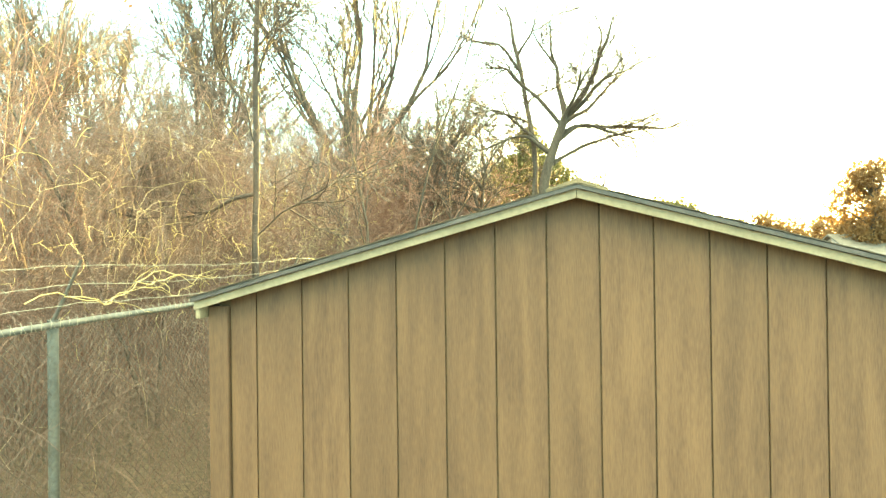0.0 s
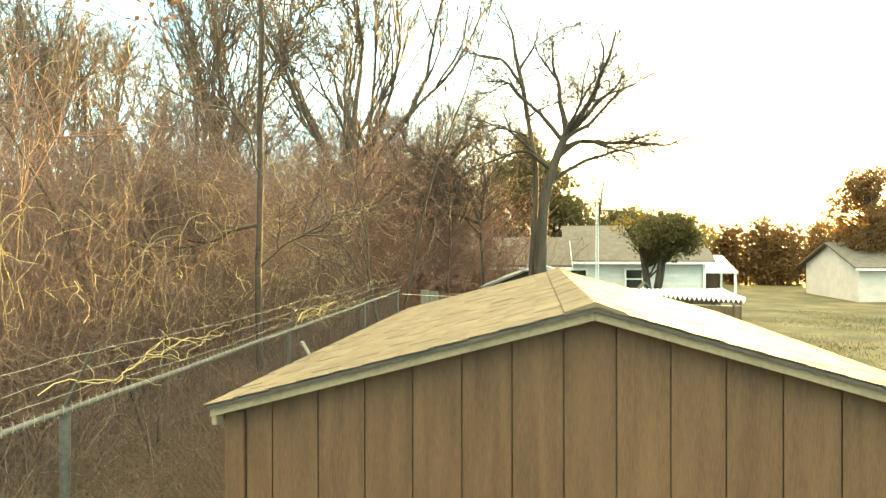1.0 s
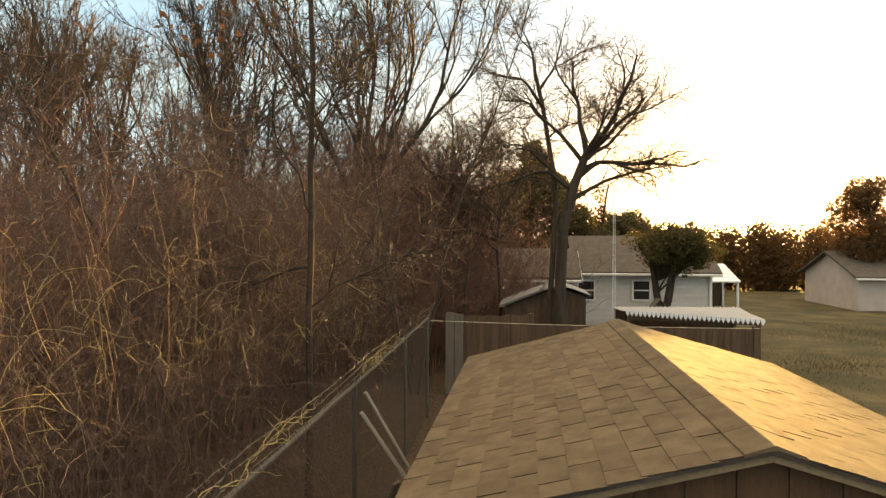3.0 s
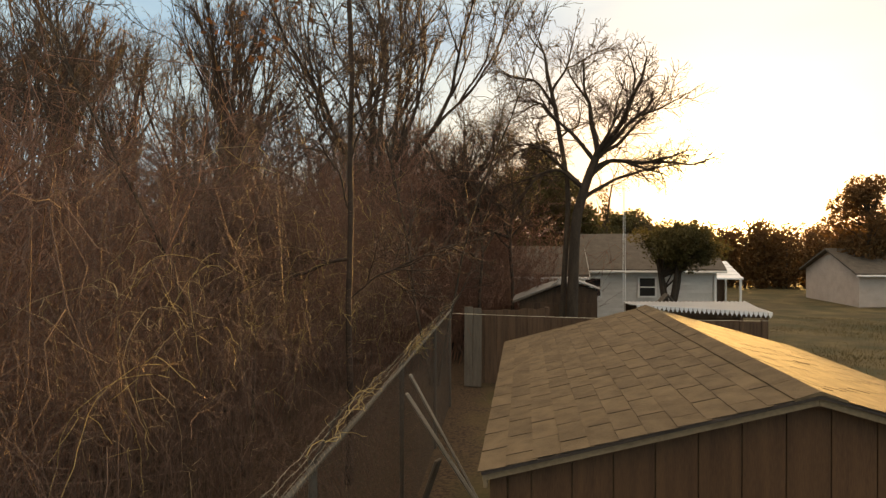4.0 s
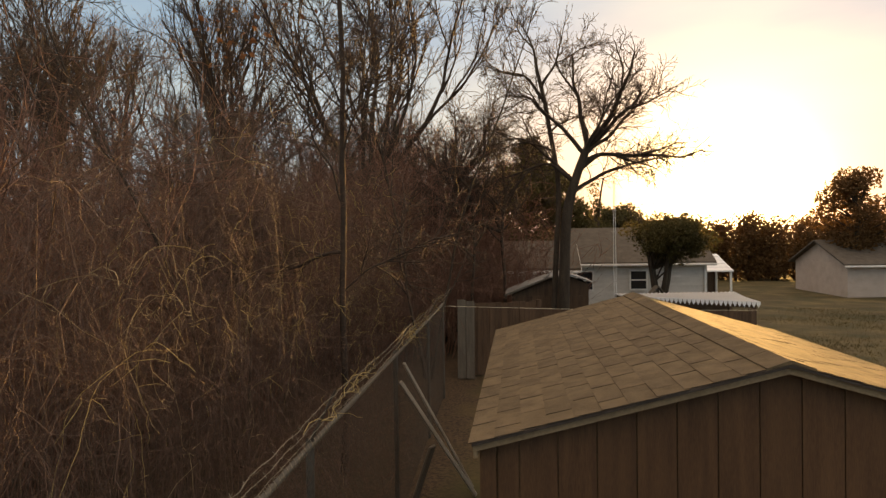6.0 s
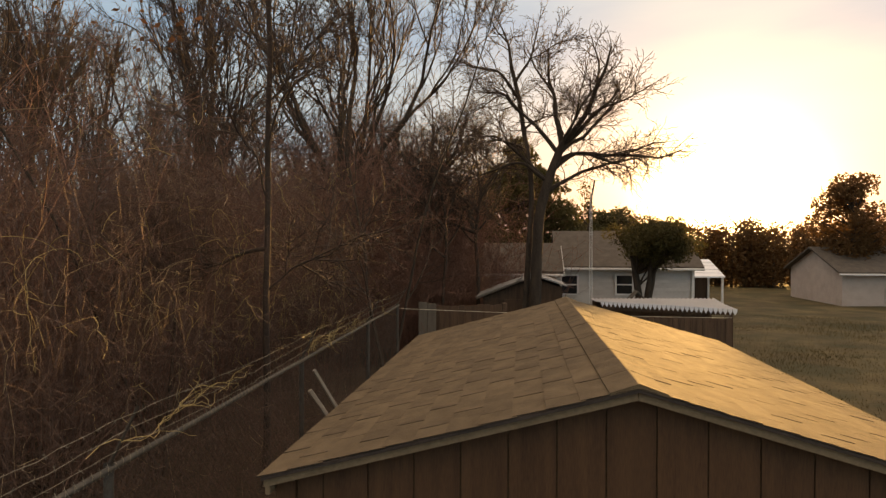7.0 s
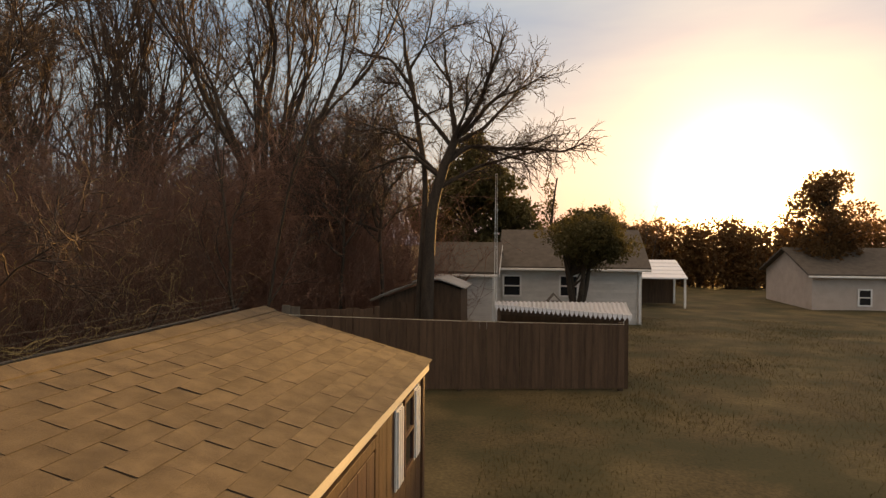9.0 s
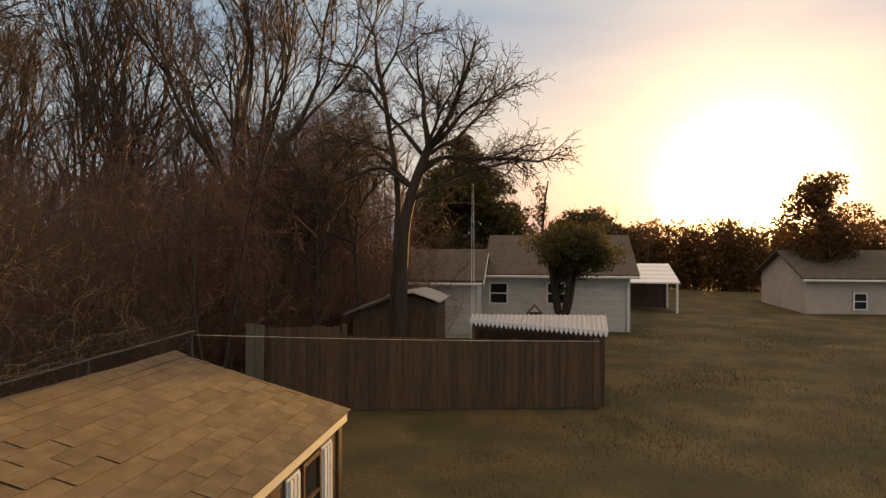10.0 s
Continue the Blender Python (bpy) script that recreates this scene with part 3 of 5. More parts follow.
def sash_window(parent, x, y, z0, z1, w):
    """A double-hung window in a wall that faces -y."""
    win = part("window", cube(x - w / 2, x + w / 2, y - 0.035, y - 0.02, z0, z1), M_GLASS, parent)
    for a, b, c, d in ((x - w / 2 - 0.07, x - w / 2, z0 - 0.07, z1 + 0.07), (x + w / 2, x + w / 2 + 0.07, z0 - 0.07, z1 + 0.07), (x - w / 2, x + w / 2, z1, z1 + 0.07), (x - w / 2, x + w / 2, z0 - 0.07, z0), (x - w / 2, x + w / 2, (z0 + z1) / 2 - 0.025, (z0 + z1) / 2 + 0.025)):
        part("window_frame", cube(a, b, y - 0.06, y - 0.018, c, d), M_WHITE, win)


def clapboards(wall, x0, x1, y, z0, z1, h=0.11):
    n = int((z1 - z0) / h)
    bm = bmesh.new()
    prism(bm, [(0.0, 0.0), (-0.018, 0.0), (-0.004, h), (0.0, h)], "x", x0, x1)
    me = mesh_of("clapboard", bm, M_CLAP)
    for i in range(n):
        put("clapboard", me, wall, pose(0, y, z0 + i * h))


def make_house():
    h = thing("neighbour_house", (0, 0, 0), "low white clapboard house with grey roof behind the yards", "house")
    wall = part("wall", cube(0.88, 6.5, 23.5, 29, -0.05, 2.25), M_CLAP, h)
    clapboards(wall, 0.88, 6.5, 23.498, 0.1, 2.2)
    gable_roof(h, 1.22, 6.5, 23.5, 29, 2.25, 3.62, 0.3)
    for a in (1.22, 6.5):
        part("gable", prism(bmesh.new(), [(23.5, 2.24), (29, 2.24), (26.25, 3.60)], "x", a - 0.05 if a > 2 else a, a if a > 2 else a + 0.05), M_CLAP, h)
    part("gutter", cube(0.93, 6.8, 23.1, 23.2, 2.03, 2.13, 0.02), M_WHITE, h)
    part("downpipe", cube(6.36, 6.44, 23.4, 23.475, 0.0, 2.04, 0.015), M_WHITE, h)
    sash_window(h, 1.50, 23.48, 1.04, 1.78, 0.62)
    sash_window(h, 3.72, 23.48, 1.06, 1.80, 0.62)
    wing = thing("house_wing", (0, 0, 0), "white clapboard house wing with a grey gable roof", "house")
    w = part("wall", cube(-1.75, 0.86, 21.3, 25.0, -0.05, 2.1), M_CLAP, wing)
    clapboards(w, -1.75, 0.86, 21.298, 0.1, 2.0)
    part("gable", prism(bmesh.new(), [(21.3, 2.09), (25.0, 2.09), (23.15, 3.02)], "x", 0.80, 0.86), M_CLAP, wing)
    side = mesh_of("clapboard", prism(bmesh.new(), [(0.0, 0.0), (0.022, 0.0), (0.005, 0.11), (0.0, 0.11)], "y", 21.3, 23.48), M_CLAP)
    for i in range(18):
        put("clapboard", side, w, pose(0.861, 0, 0.1 + i * 0.11))
    for i in range(8):
        z = 2.1 + i * 0.11
        k = (z + 0.055 - 2.1) / 0.93
        part("clapboard", cube(0.861, 0.877, 21.3 + 1.85 * k + 0.05, 25.0 - 1.85 * k - 0.05, z, z + 0.1), M_CLAP, w)
    gable_roof(wing, -1.75, 0.86, 21.3, 25.0, 2.1, 3.05, 0.25)
    part("gutter", cube(-2.0, 1.08, 20.93, 21.03, 1.86, 1.96, 0.02), M_WHITE, wing)
    part("barge_board", prism(bmesh.new(), [(21.05, 1.97), (23.15, 3.03), (23.15, 2.9), (21.05, 1.85)], "x", 1.115, 1.14), M_WHITE, wing)
    mast = thing("antenna_mast", (1.42, 14.75, 0), "slender pale twin-pole antenna mast beside the lean-to", "mast")
    for dx in (-0.03, 0.03):
        s = Strands()
        s.add([(dx, 0, -0.03), (dx, 0, 2.6), (dx * 0.6, 0, 4.9)], [0.011, 0.010, 0.007], 6)
        put("pole", s.mesh("pole", M_WHITE), mast)
    for i in range(4):
        part("rung", cube(-0.03, 0.03, -0.004, 0.004, 0.8 + i * 1.1, 0.808 + i * 1.1), M_WHITE, mast)
    for z in (3.35, 3.95):
        part("crossbar", cube(-0.06, 0.06, -0.007, 0.007, z, z + 0.012, 0.003), M_WHITE, mast)


def make_lean_to():
    t = thing("lean_to", (3.0, 13.0, 0), "low lean-to with a sagging white corrugated sheet roof behind the fence", "lean-to")
    bm = bmesh.new()
    ribs, fine, rows = 30, 6, []
    corners = ((-1.5, 0.3, 1.64), (1.5, -0.55, 1.56), (-1.62, 2.0, 1.57), (1.72, 2.0, 1.61))
    fl, fr, bl, br = (Vector(c) for c in corners)
    n = ribs * fine
    for k in (0.0, 0.5, 1.0):
        rows.append([])
        for i in range(n + 1):
            u = i / n
            p = (fl.lerp(fr, u)).lerp(bl.lerp(br, u), k)
            p.z += 0.016 * math.cos(2 * math.pi * i / fine) - 0.03 * math.sin(math.pi * k)
            rows[-1].append(bm.verts.new(p))
    for a, b in zip(rows, rows[1:]):
        for i in range(n):
            bm.faces.new((a[i], a[i + 1], b[i + 1], b[i]))
    bmesh.ops.solidify(bm, geom=bm.faces[:], thickness=0.004)
    part("corrugated_roof", bm, M_ROOFSHEET, t)
    bm = bmesh.new()
    for i in range(ribs):
        a, b = fl.lerp(fr, i / ribs), fl.lerp(fr, (i + 1) / ribs)
        w = b.x - a.x
        y = a.y - 0.02
        tooth = [(a.x + 0.003, a.z + 0.012), (b.x - 0.003, a.z + 0.012), (b.x - 0.006, a.z - 0.05), (a.x + w / 2, a.z - 0.13), (a.x + 0.006, a.z - 0.05)]
        prism(bm, tooth, "y", y - 0.012, y)
    part("scalloped_edge", bm, M_ROOFSHEET, t)
    for x, y, h in ((-1.4, 0.38, 1.56), (1.4, -0.4, 1.5), (-1.5, 1.9, 1.53), (1.6, 1.9, 1.57)):
        part("post", cube(x - 0.04, x + 0.04, y - 0.04, y + 0.04, -0.05, h), M_FENCE, t)
    # dark sheet added behind, so the space under the roof stays dark
    part("back_wall", cube(-1.5, 1.6, 1.95, 1.98, -0.05, 1.5), M_FENCE, t)
    part("beam", cube(-1.5, 1.6, 1.87, 1.93, 1.44, 1.53), M_FENCE, t)
    part("beam", prism(bmesh.new(), [(-1.42, 0.36), (1.42, -0.44), (1.42, -0.38), (-1.42, 0.42)], "z", 1.42, 1.5), M_FENCE, t)


def make_hut():
    t = thing("old_hut", (0, 13.9, 0), "old dark hut with a sagging pale sheeted gable roof", "hut")
    body = part("wall", prism(bmesh.new(), [(-1.5, 0), (0.6, 0), (0.6, 1.93), (0.05, 2.11), (-0.5, 2.03), (-1.5, 1.64)], "y", 0.14, 1.6), M_FENCE, t)
    plank = mesh_of("board", cube(-0.085, 0.085, 0.118, 0.138, 0.02, 1.60, 0.003), M_FENCE)
    for i in range(11):
        put("board", plank, body, pose(-1.38 + 0.178 * i, 0.004 * (i % 2), 0, 0, 0.3 * (i % 3) - 0.3, 0))
    for a, b, c in (((-1.68, 1.64), (-1.1, 1.88), (-0.5, 2.09)), ((-0.49, 2.09), (-0.2, 2.15), (0.045, 2.18))):
        part("roof_sheet", prism(bmesh.new(), [a, b, c, (c[0], c[1] + 0.03), (b[0], b[1] + 0.035), (a[0], a[1] + 0.03)], "y", 0, 1.75), M_TARP, t)
    part("roof_sheet", prism(bmesh.new(), [(0.05, 2.18), (0.4, 2.07), (0.72, 1.955), (0.72, 1.985), (0.4, 2.1), (0.05, 2.215)], "y", 0, 1.75), M_TARP, t)
    part("lifted_edge", prism(bmesh.new(), [(-0.62, 2.09), (-0.47, 2.16), (-0.42, 2.27), (-0.445, 2.28), (-0.49, 2.18), (-0.62, 2.12)], "y", 0.05, 0.5), M_TARP, t, "curled-up corner of roof sheet")
    part("barge_board", prism(bmesh.new(), [(-0.5, 2.08), (-1.69, 1.6), (-1.69, 1.66), (-0.5, 2.12)], "y", -0.03, -0.004), M_GREYWOOD, t)
    h = thing("garden_hutch", (2.95, 16.3, 0), "small dark wooden hutch with a steep gable roof behind the lean-to", "hutch")
    part("body", cube(-0.16, 0.16, 0, 0.4, -0.03, 1.46, 0.01), M_FENCE, h)
    for sx in (-1, 1):
        part("roof", prism(bmesh.new(), [(0, 1.70), (sx * 0.23, 1.44), (sx * 0.23, 1.415), (0, 1.67)], "y", -0.05, 0.45), M_HROOF, h)
        part("barge_board", prism(bmesh.new(), [(0, 1.705), (sx * 0.235, 1.44), (sx * 0.235, 1.40), (0, 1.66)], "y", -0.07, -0.052), M_GREYWOOD, h)


def make_carport():
    t = thing("carport", (8.4, 30.0, 0), "far carport with a white sheet roof", "carport")
    bm = bmesh.new()
    for i in range(5):
        prism(bm, [(-0.1 + 0.55 * i, 1.42 + 0.165 * i), (0.46 + 0.55 * i, 1.585 + 0.165 * i), (0.46 + 0.55 * i, 1.625 + 0.165 * i), (-0.1 + 0.55 * i, 1.49 + 0.165 * i)], "x", -1.3, 1.3)
    part("roof", bm, M_ROOFSHEET, t)
    for x in (-1.2, 1.2):
        for y, h in ((0.05, 1.42), (2.4, 2.1)):
            part("post", cube(x - 0.05, x + 0.05, y - 0.05, y + 0.05, 0, h), M_WHITE, t)
    part("back_wall", cube(-1.15, 1.15, 2.46, 2.52, 0, 2.0), M_FENCE, t)


def make_far_house():
    t = thing("far_house", (19.5, 31.0, 0), "low pale stucco house under a dark roof", "house")
    part("wall", cube(-3.8, 5, 0, 6, -0.05, 1.75), M_STUCCO, t)
    gable_roof(t, -3.8, 5, 0, 6, 1.75, 2.9, 0.3)
    for x in (-3.8, 4.9):
        part("gable", prism(bmesh.new(), [(0.02, 1.751), (5.98, 1.751), (3, 2.88)], "x", x, x + 0.1), M_STUCCO, t)
    part("gutter", cube(-4.1, 5.3, -0.42, -0.32, 1.54, 1.64, 0.02), M_WHITE, t)
    sash_window(t, -1.45, 0, 0.25, 0.95, 0.5)
    sash_window(t, 1.2, 0, 0.25, 0.95, 0.5)


# ---- leafy trees ----
def leafy(at, name, label, clumps, material, seed, trunk, size=0.05, per=150, group="", forks=()):
    """Trunk with limbs and a crown of many small sprays gathered in uneven clumps. clumps: (x, y, z, radius)."""
    rng = np.random.default_rng(seed)
    t = thing(name, at, label, "tree", group)
    w = Strands()
    h, r = trunk
    line = wander(rng, (0, 0, -0.1), (0, 0, 1), h, 8, 0.04, 0.05)
    w.add(line, np.linspace(r, r * 0.35, 9), 8)
    for fx, fy, fz in forks:
        k = wander(rng, (0, 0, 0.5), (fx, fy, fz - 0.5), math.dist((0, 0, 0.5), (fx, fy, fz)), 6, 0.05, 0.02)
        w.add(k, np.linspace(r * 0.85, r * 0.4, 7), 7)
    pts = []
    for x, y, z, rad in clumps:
        i = min(int(max(z - rad, 0.3) / h * 8), 7)
        a, b = line[i], np.array((x, y, z))
        mid = (a + b) / 2 + rng.normal(0, 0.1 * rad, 3)
        w.add([a, mid, b], [r * 0.3, r * 0.2, r * 0.06], 5)
        n = int(per * rad * rad)
        d = rng.normal(size=(n, 3))
        d /= np.linalg.norm(d, axis=1)[:, None]
        d *= rad * rng.uniform(0.25, 1.0, (n, 1)) ** 0.5 * np.array((1, 1, 0.8))
        lump = 1 + 0.22 * np.sin(d[:, :1] * 7 / rad + x * 3) * np.cos(d[:, 2:] * 6 / rad + z)
        pts.append(b + d * lump)
    put("trunk", w.mesh("trunk", M_BARK), t)
    put("crown", leaf_mesh("crown", np.concatenate(pts), size, rng, material), t)
    return t


def crown(rng, n, rx, ry, z0, z1, big, shape="round"):
    out = []
    for _ in range(n):
        k = rng.random()
        z = z0 + (z1 - z0) * k
        f = math.sqrt(max(0.05, 1 - (2 * k - 1) ** 2)) if shape == "round" else (1.05 - 0.9 * k)
        a = rng.uniform(0, 2 * math.pi)
        q = math.sqrt(rng.random()) * f
        out.append((rx * q * math.cos(a), ry * q * math.sin(a), z, big * rng.uniform(0.6, 1.15) * (1 if shape == "round" else 1.1 - 0.5 * k)))
    return out


make_shed()
make_chain_fence()
make_board_fence()
make_lean_to()
make_hut()
make_house()
make_carport()
make_far_house()

r0 = random.Random(21)
leafy((-0.7, 29.5, 0), "cedar_tree", "broad dark evergreen standing behind the house", crown(r0, 96, 3.0, 2.1, 1.8, 6.9, 0.85) + crown(random.Random(5), 44, 2.1, 1.7, 5.6, 8.4, 0.75, "cone") + [(0.4, -0.5, 3.9, 0.8), (1.0, 0.0, 3.6, 0.85), (1.7, 0.1, 3.6, 0.8), (2.3, 0.0, 3.9, 0.7), (1.3, -0.4, 4.4, 0.75)], M_NEEDLE, 1, (7.8, 0.22), 0.07, 640)
leafy((3.78, 20.0, 0), "round_tree", "rounded olive-green tree with a dark forked trunk before the house", [(x + 0.5, y, z, r) for x, y, z, r in crown(r0, 74, 1.6, 1.4, 2.52, 3.85, 0.5)], M_NEEDLE, 2, (3.4, 0.14), 0.036, 1150, forks=((-0.25, 0.0, 2.7), (0.8, 0.1, 2.7), (0.35, -0.3, 2.7)))
leafy((6.7, 46.5, 0), "far_evergreen", "rounded dark evergreen farther off than the house", crown(r0, 80, 3.3, 2.2, 1.2, 5.4, 0.8), M_NEEDLE, 6, (5.0, 0.2), 0.09, 420)
leafy((3.0, 33.0, 0), "pine_tree", "thin ragged pine beside the broad evergreen", crown(r0, 16, 1.3, 1.2, 3.0, 6.6, 0.5, "cone"), M_NEEDLE, 3, (6.8, 0.12), 0.06, 420)
leafy((17.4, 33.5, 0), "oak_tree", "russet-leaved oak with gaps in its crown", crown(random.Random(8), 52, 2.1, 2.0, 2.4, 6.6, 0.75), M_OAK, 4, (5.5, 0.22), 0.07, 420)

# ---- leafless trees ----
SCRUB = [(12, 0.3, 34, 0.14, 0.05), (7, 0.55, 45, 0.16, 0.0), (4, 0.6, 50, 0.18, -0.02)]



def forked(rng, p, d, length, r, depth, wood, twigs, axis):
    """A limb that splits again and again, bowing outward, with fine twigs along its outer parts."""
    line = wander(rng, p, d, length, 5, 0.19, 0.015)
    (wood if depth > 3 else twigs).add(line, np.linspace(r, r * 0.76, 6), 6 if depth > 3 else 4 if depth > 1 else 3)
    end = line[-1]
    d = (line[-1] - line[-2]) / np.linalg.norm(line[-1] - line[-2])
    if depth <= 2:
        for _ in range(4 - depth):
            k = wander(rng, line[int(rng.integers(1, 6))], d + rng.normal(0, 0.6, 3), rng.uniform(0.2, 0.55), 3, 0.22, 0.0)
            twigs.add(k, np.linspace(0.0062, 0.0042, 4), 3)
    if depth == 0:
        return
    out = end - axis
    out[2] *= 0.3
    out /= np.linalg.norm(out) + 1e-6
    lead = r * rng.uniform(0.7, 0.78)
    for k in range(3 if rng.random() < 0.15 else 2):
        side = rng.normal(size=3)
        side -= d * side.dot(d)
        side /= np.linalg.norm(side)
        a = radians(rng.uniform(10, 26) if k == 0 else rng.uniform(28, 52))
        e = d * math.cos(a) + side * math.sin(a) + out * 0.14
        forked(rng, end, e, length * rng.uniform(0.72, 0.95), max(lead if k == 0 else r * rng.uniform(0.42, 0.6), 0.0068), depth - 1, wood, twigs, axis)
    if rng.random() < 0.75:
        e = d + rng.normal(0, 0.6, 3)
        forked(rng, line[int(rng.integers(2, 5))], e, length * 0.6, max(r * 0.3, 0.0068), max(depth - 3, 0), wood, twigs, axis)


def upright(rng, p, d, length, r, depth, wood, twigs):
    """A long straight limb that forks at sharp angles and keeps rising, with sprays of thin twigs."""
    line = wander(rng, p, d, length, 6, 0.085, 0.03)
    (wood if depth > 2 else twigs).add(line, np.linspace(r, r * 0.7, 7), 6 if depth > 2 else 4 if depth > 1 else 3)
    d = (line[-1] - line[-2]) / np.linalg.norm(line[-1] - line[-2])
    for _ in range(3 if depth <= 2 else 2):
        i = int(rng.integers(1, 7))
        k = wander(rng, line[i], d + rng.normal(0, 0.5, 3), rng.uniform(0.5, 1.5), 4, 0.16, 0.03)
        twigs.add(k, np.linspace(0.0105, 0.007, 5), 3)
        for _ in range(2):
            q = wander(rng, k[int(rng.integers(1, 4))], d + rng.normal(0, 0.6, 3), rng.uniform(0.2, 0.6), 3, 0.2, 0.02)
            twigs.add(q, np.linspace(0.0075, 0.0055, 4), 3)
    if depth == 0:
        return
    for k in range(3 if rng.random() < 0.2 else 2):
        side = rng.normal(size=3)
        side -= d * side.dot(d)
        side /= np.linalg.norm(side)
        a = radians(rng.uniform(5, 16) if k == 0 else rng.uniform(16, 36))
        upright(rng, line[-1], d * math.cos(a) + side * math.sin(a) + np.array((0, 0, 0.1)), length * rng.uniform(0.7, 0.9), max(r * (0.72 if k == 0 else rng.uniform(0.45, 0.62)), 0.008), depth - 1, wood, twigs)


def crooked_tree(at, trunk, radius, limbs, seed, label, depth=5, group="", tall=False):
    """limbs: direction, first length, thickness, distance below the fork."""
    rng = np.random.default_rng(seed)
    wood, twigs = Strands(), Strands()
    t = np.linspace(0, 1, 9)[:, None]
    line = np.array((0, 0, -0.15)) * (1 - t) + np.array(trunk) * t + np.sin(t * math.pi * 2.2) * np.array((0.07, 0.04, 0))
    rr = np.linspace(radius, radius * 0.75, 9)
    rr[0] *= 1.4
    wood.add(line, rr, 10)
    for d, ln, rk, down in limbs:
        start = line[-1] + (line[-1] - line[-3]) / np.linalg.norm(line[-1] - line[-3]) * -down
        if tall:
            upright(rng, start, d, ln, radius * rk, depth, wood, twigs)
        else:
            forked(rng, start, d, ln, radius * rk, depth, wood, twigs, np.array(trunk))
    tr = thing("tree", at, label, "tree", group)
    put("trunk", wood.mesh("trunk", M_BARK), tr)
    put("crown", twigs.mesh("crown", M_TWIG), tr)
    return tr


def rising(seed, count, spread, length, thick):
    """Limbs that stand steeply round a fork."""
    rng = random.Random(seed)
    out = []
    for i in range(count):
        a = 2 * math.pi * (i + rng.uniform(-0.3, 0.3)) / count
        w = spread * rng.uniform(0.35, 1.0)
        out.append(((math.cos(a) * w, math.sin(a) * w, 1.0), length * rng.uniform(0.8, 1.1), thick * rng.uniform(0.75, 1.2), rng.uniform(0, 0.8)))
    return out


def side_shoots(rng, line, r, level, twigs, droop):
    """Bowed side branches along a limb, each with finer ones of its own, out to the twigs."""
    gap, long, fine = ((0.17, 0.95, 0.0105), (0.1, 0.46, 0.0066), (0.085, 0.22, 0.0052))[level]
    steps = np.linalg.norm(np.diff(line, axis=0), axis=1)
    total = steps.sum()
    run = np.concatenate(((0,), np.cumsum(steps)))
    q = total * (0.22 if level == 0 else 0.12) + rng.uniform(0, gap)
    turn = rng.uniform(0, 6.28)
    while q < total:
        i = min(int(np.searchsorted(run, q)) - 1, len(steps) - 1)
        k = (q - run[i]) / steps[i]
        p = line[i] * (1 - k) + line[i + 1] * k
        d = (line[i + 1] - line[i]) / steps[i]
        turn += 2.4 + rng.normal(0, 0.5)
        u = np.cross(d, (0.2, 0.9, 0.3))
        u /= np.linalg.norm(u)
        side = u * math.cos(turn) + np.cross(d, u) * math.sin(turn)
        a = radians(rng.uniform(30, 62))
        ln = long * rng.uniform(0.55, 1.2) * (1.15 - 0.55 * q / total)
        kid = wander(rng, p, d * math.cos(a) + side * math.sin(a), ln, (6, 4, 3)[level], (0.17, 0.2, 0.24)[level], droop + (0.05 if level == 0 else 0.0))
        rr = max(min(r * 0.5, fine * 1.5), fine)
        twigs.add(kid, np.linspace(rr, max(rr * 0.5, 0.0045), len(kid)), 4 if level == 0 else 3)
        if level < 2:
            side_shoots(rng, kid, rr, level + 1, twigs, droop)
        q += gap * rng.uniform(0.6, 1.5)
    tip = wander(rng, line[-1], line[-1] - line[-2], long * 0.6, 4, 0.2, droop)
    twigs.add(tip, np.linspace(fine, 0.0045, 5), 3)


def spreading_tree(at, trunk, radius, limbs, seed, label, bark=None):
    """A leafless tree with chosen main limbs. trunk: way points; limbs: start (share of the trunk), thickness, droop and legs of (dx, dy, dz, length)."""
    rng = np.random.default_rng(seed)
    wood, twigs = Strands(), Strands()
    way = np.array(trunk, float)
    t = np.linspace(0, len(way) - 1, 14)
    line = np.stack([np.interp(t, np.arange(len(way)), way[:, c]) for c in range(3)], 1)
    line[1:-1] = (line[:-2] + 2 * line[1:-1] + line[2:]) / 4
    rr = np.linspace(radius, radius * 0.62, 14)
    rr[0] *= 1.4
    wood.add(line, rr, 10)
    for share, thick, droop, *legs in limbs:
        p = line[int(round(share * 13))]
        pts = [p]
        for dx, dy, dz, ln in legs:
            seg = wander(rng, pts[-1], (dx, dy, dz), ln, 5, 0.1, 0.0)
            pts += list(seg[1:])
        limb = np.array(pts)
        limb[1:-1] = (limb[:-2] + 2 * limb[1:-1] + limb[2:]) / 4
        r = np.linspace(thick, max(thick * 0.22, 0.011), len(limb))
        wood.add(limb, r, 6)
        side_shoots(rng, limb, thick * 0.6, 0, twigs, droop)
        # one strong fork from each limb, leaving it half way
        k = len(limb) // 2
        away = (limb[k] - limb[k - 1]) / np.linalg.norm(limb[k] - limb[k - 1]) + rng.normal(0, 0.42, 3)
        fork = wander(rng, limb[k], away, 1.3, 6, 0.15, 0.03 if droop > -0.02 else -0.02)
        wood.add(fork, np.linspace(r[k] * 0.75, 0.011, 7), 5)
        side_shoots(rng, fork, r[k] * 0.5, 0, twigs, droop)
    tr = thing("tree", at, label, "tree")
    put("trunk", wood.mesh("trunk", bark or M_BARK), tr)
    put("crown", twigs.mesh("crown", M_TWIG), tr)
    return tr


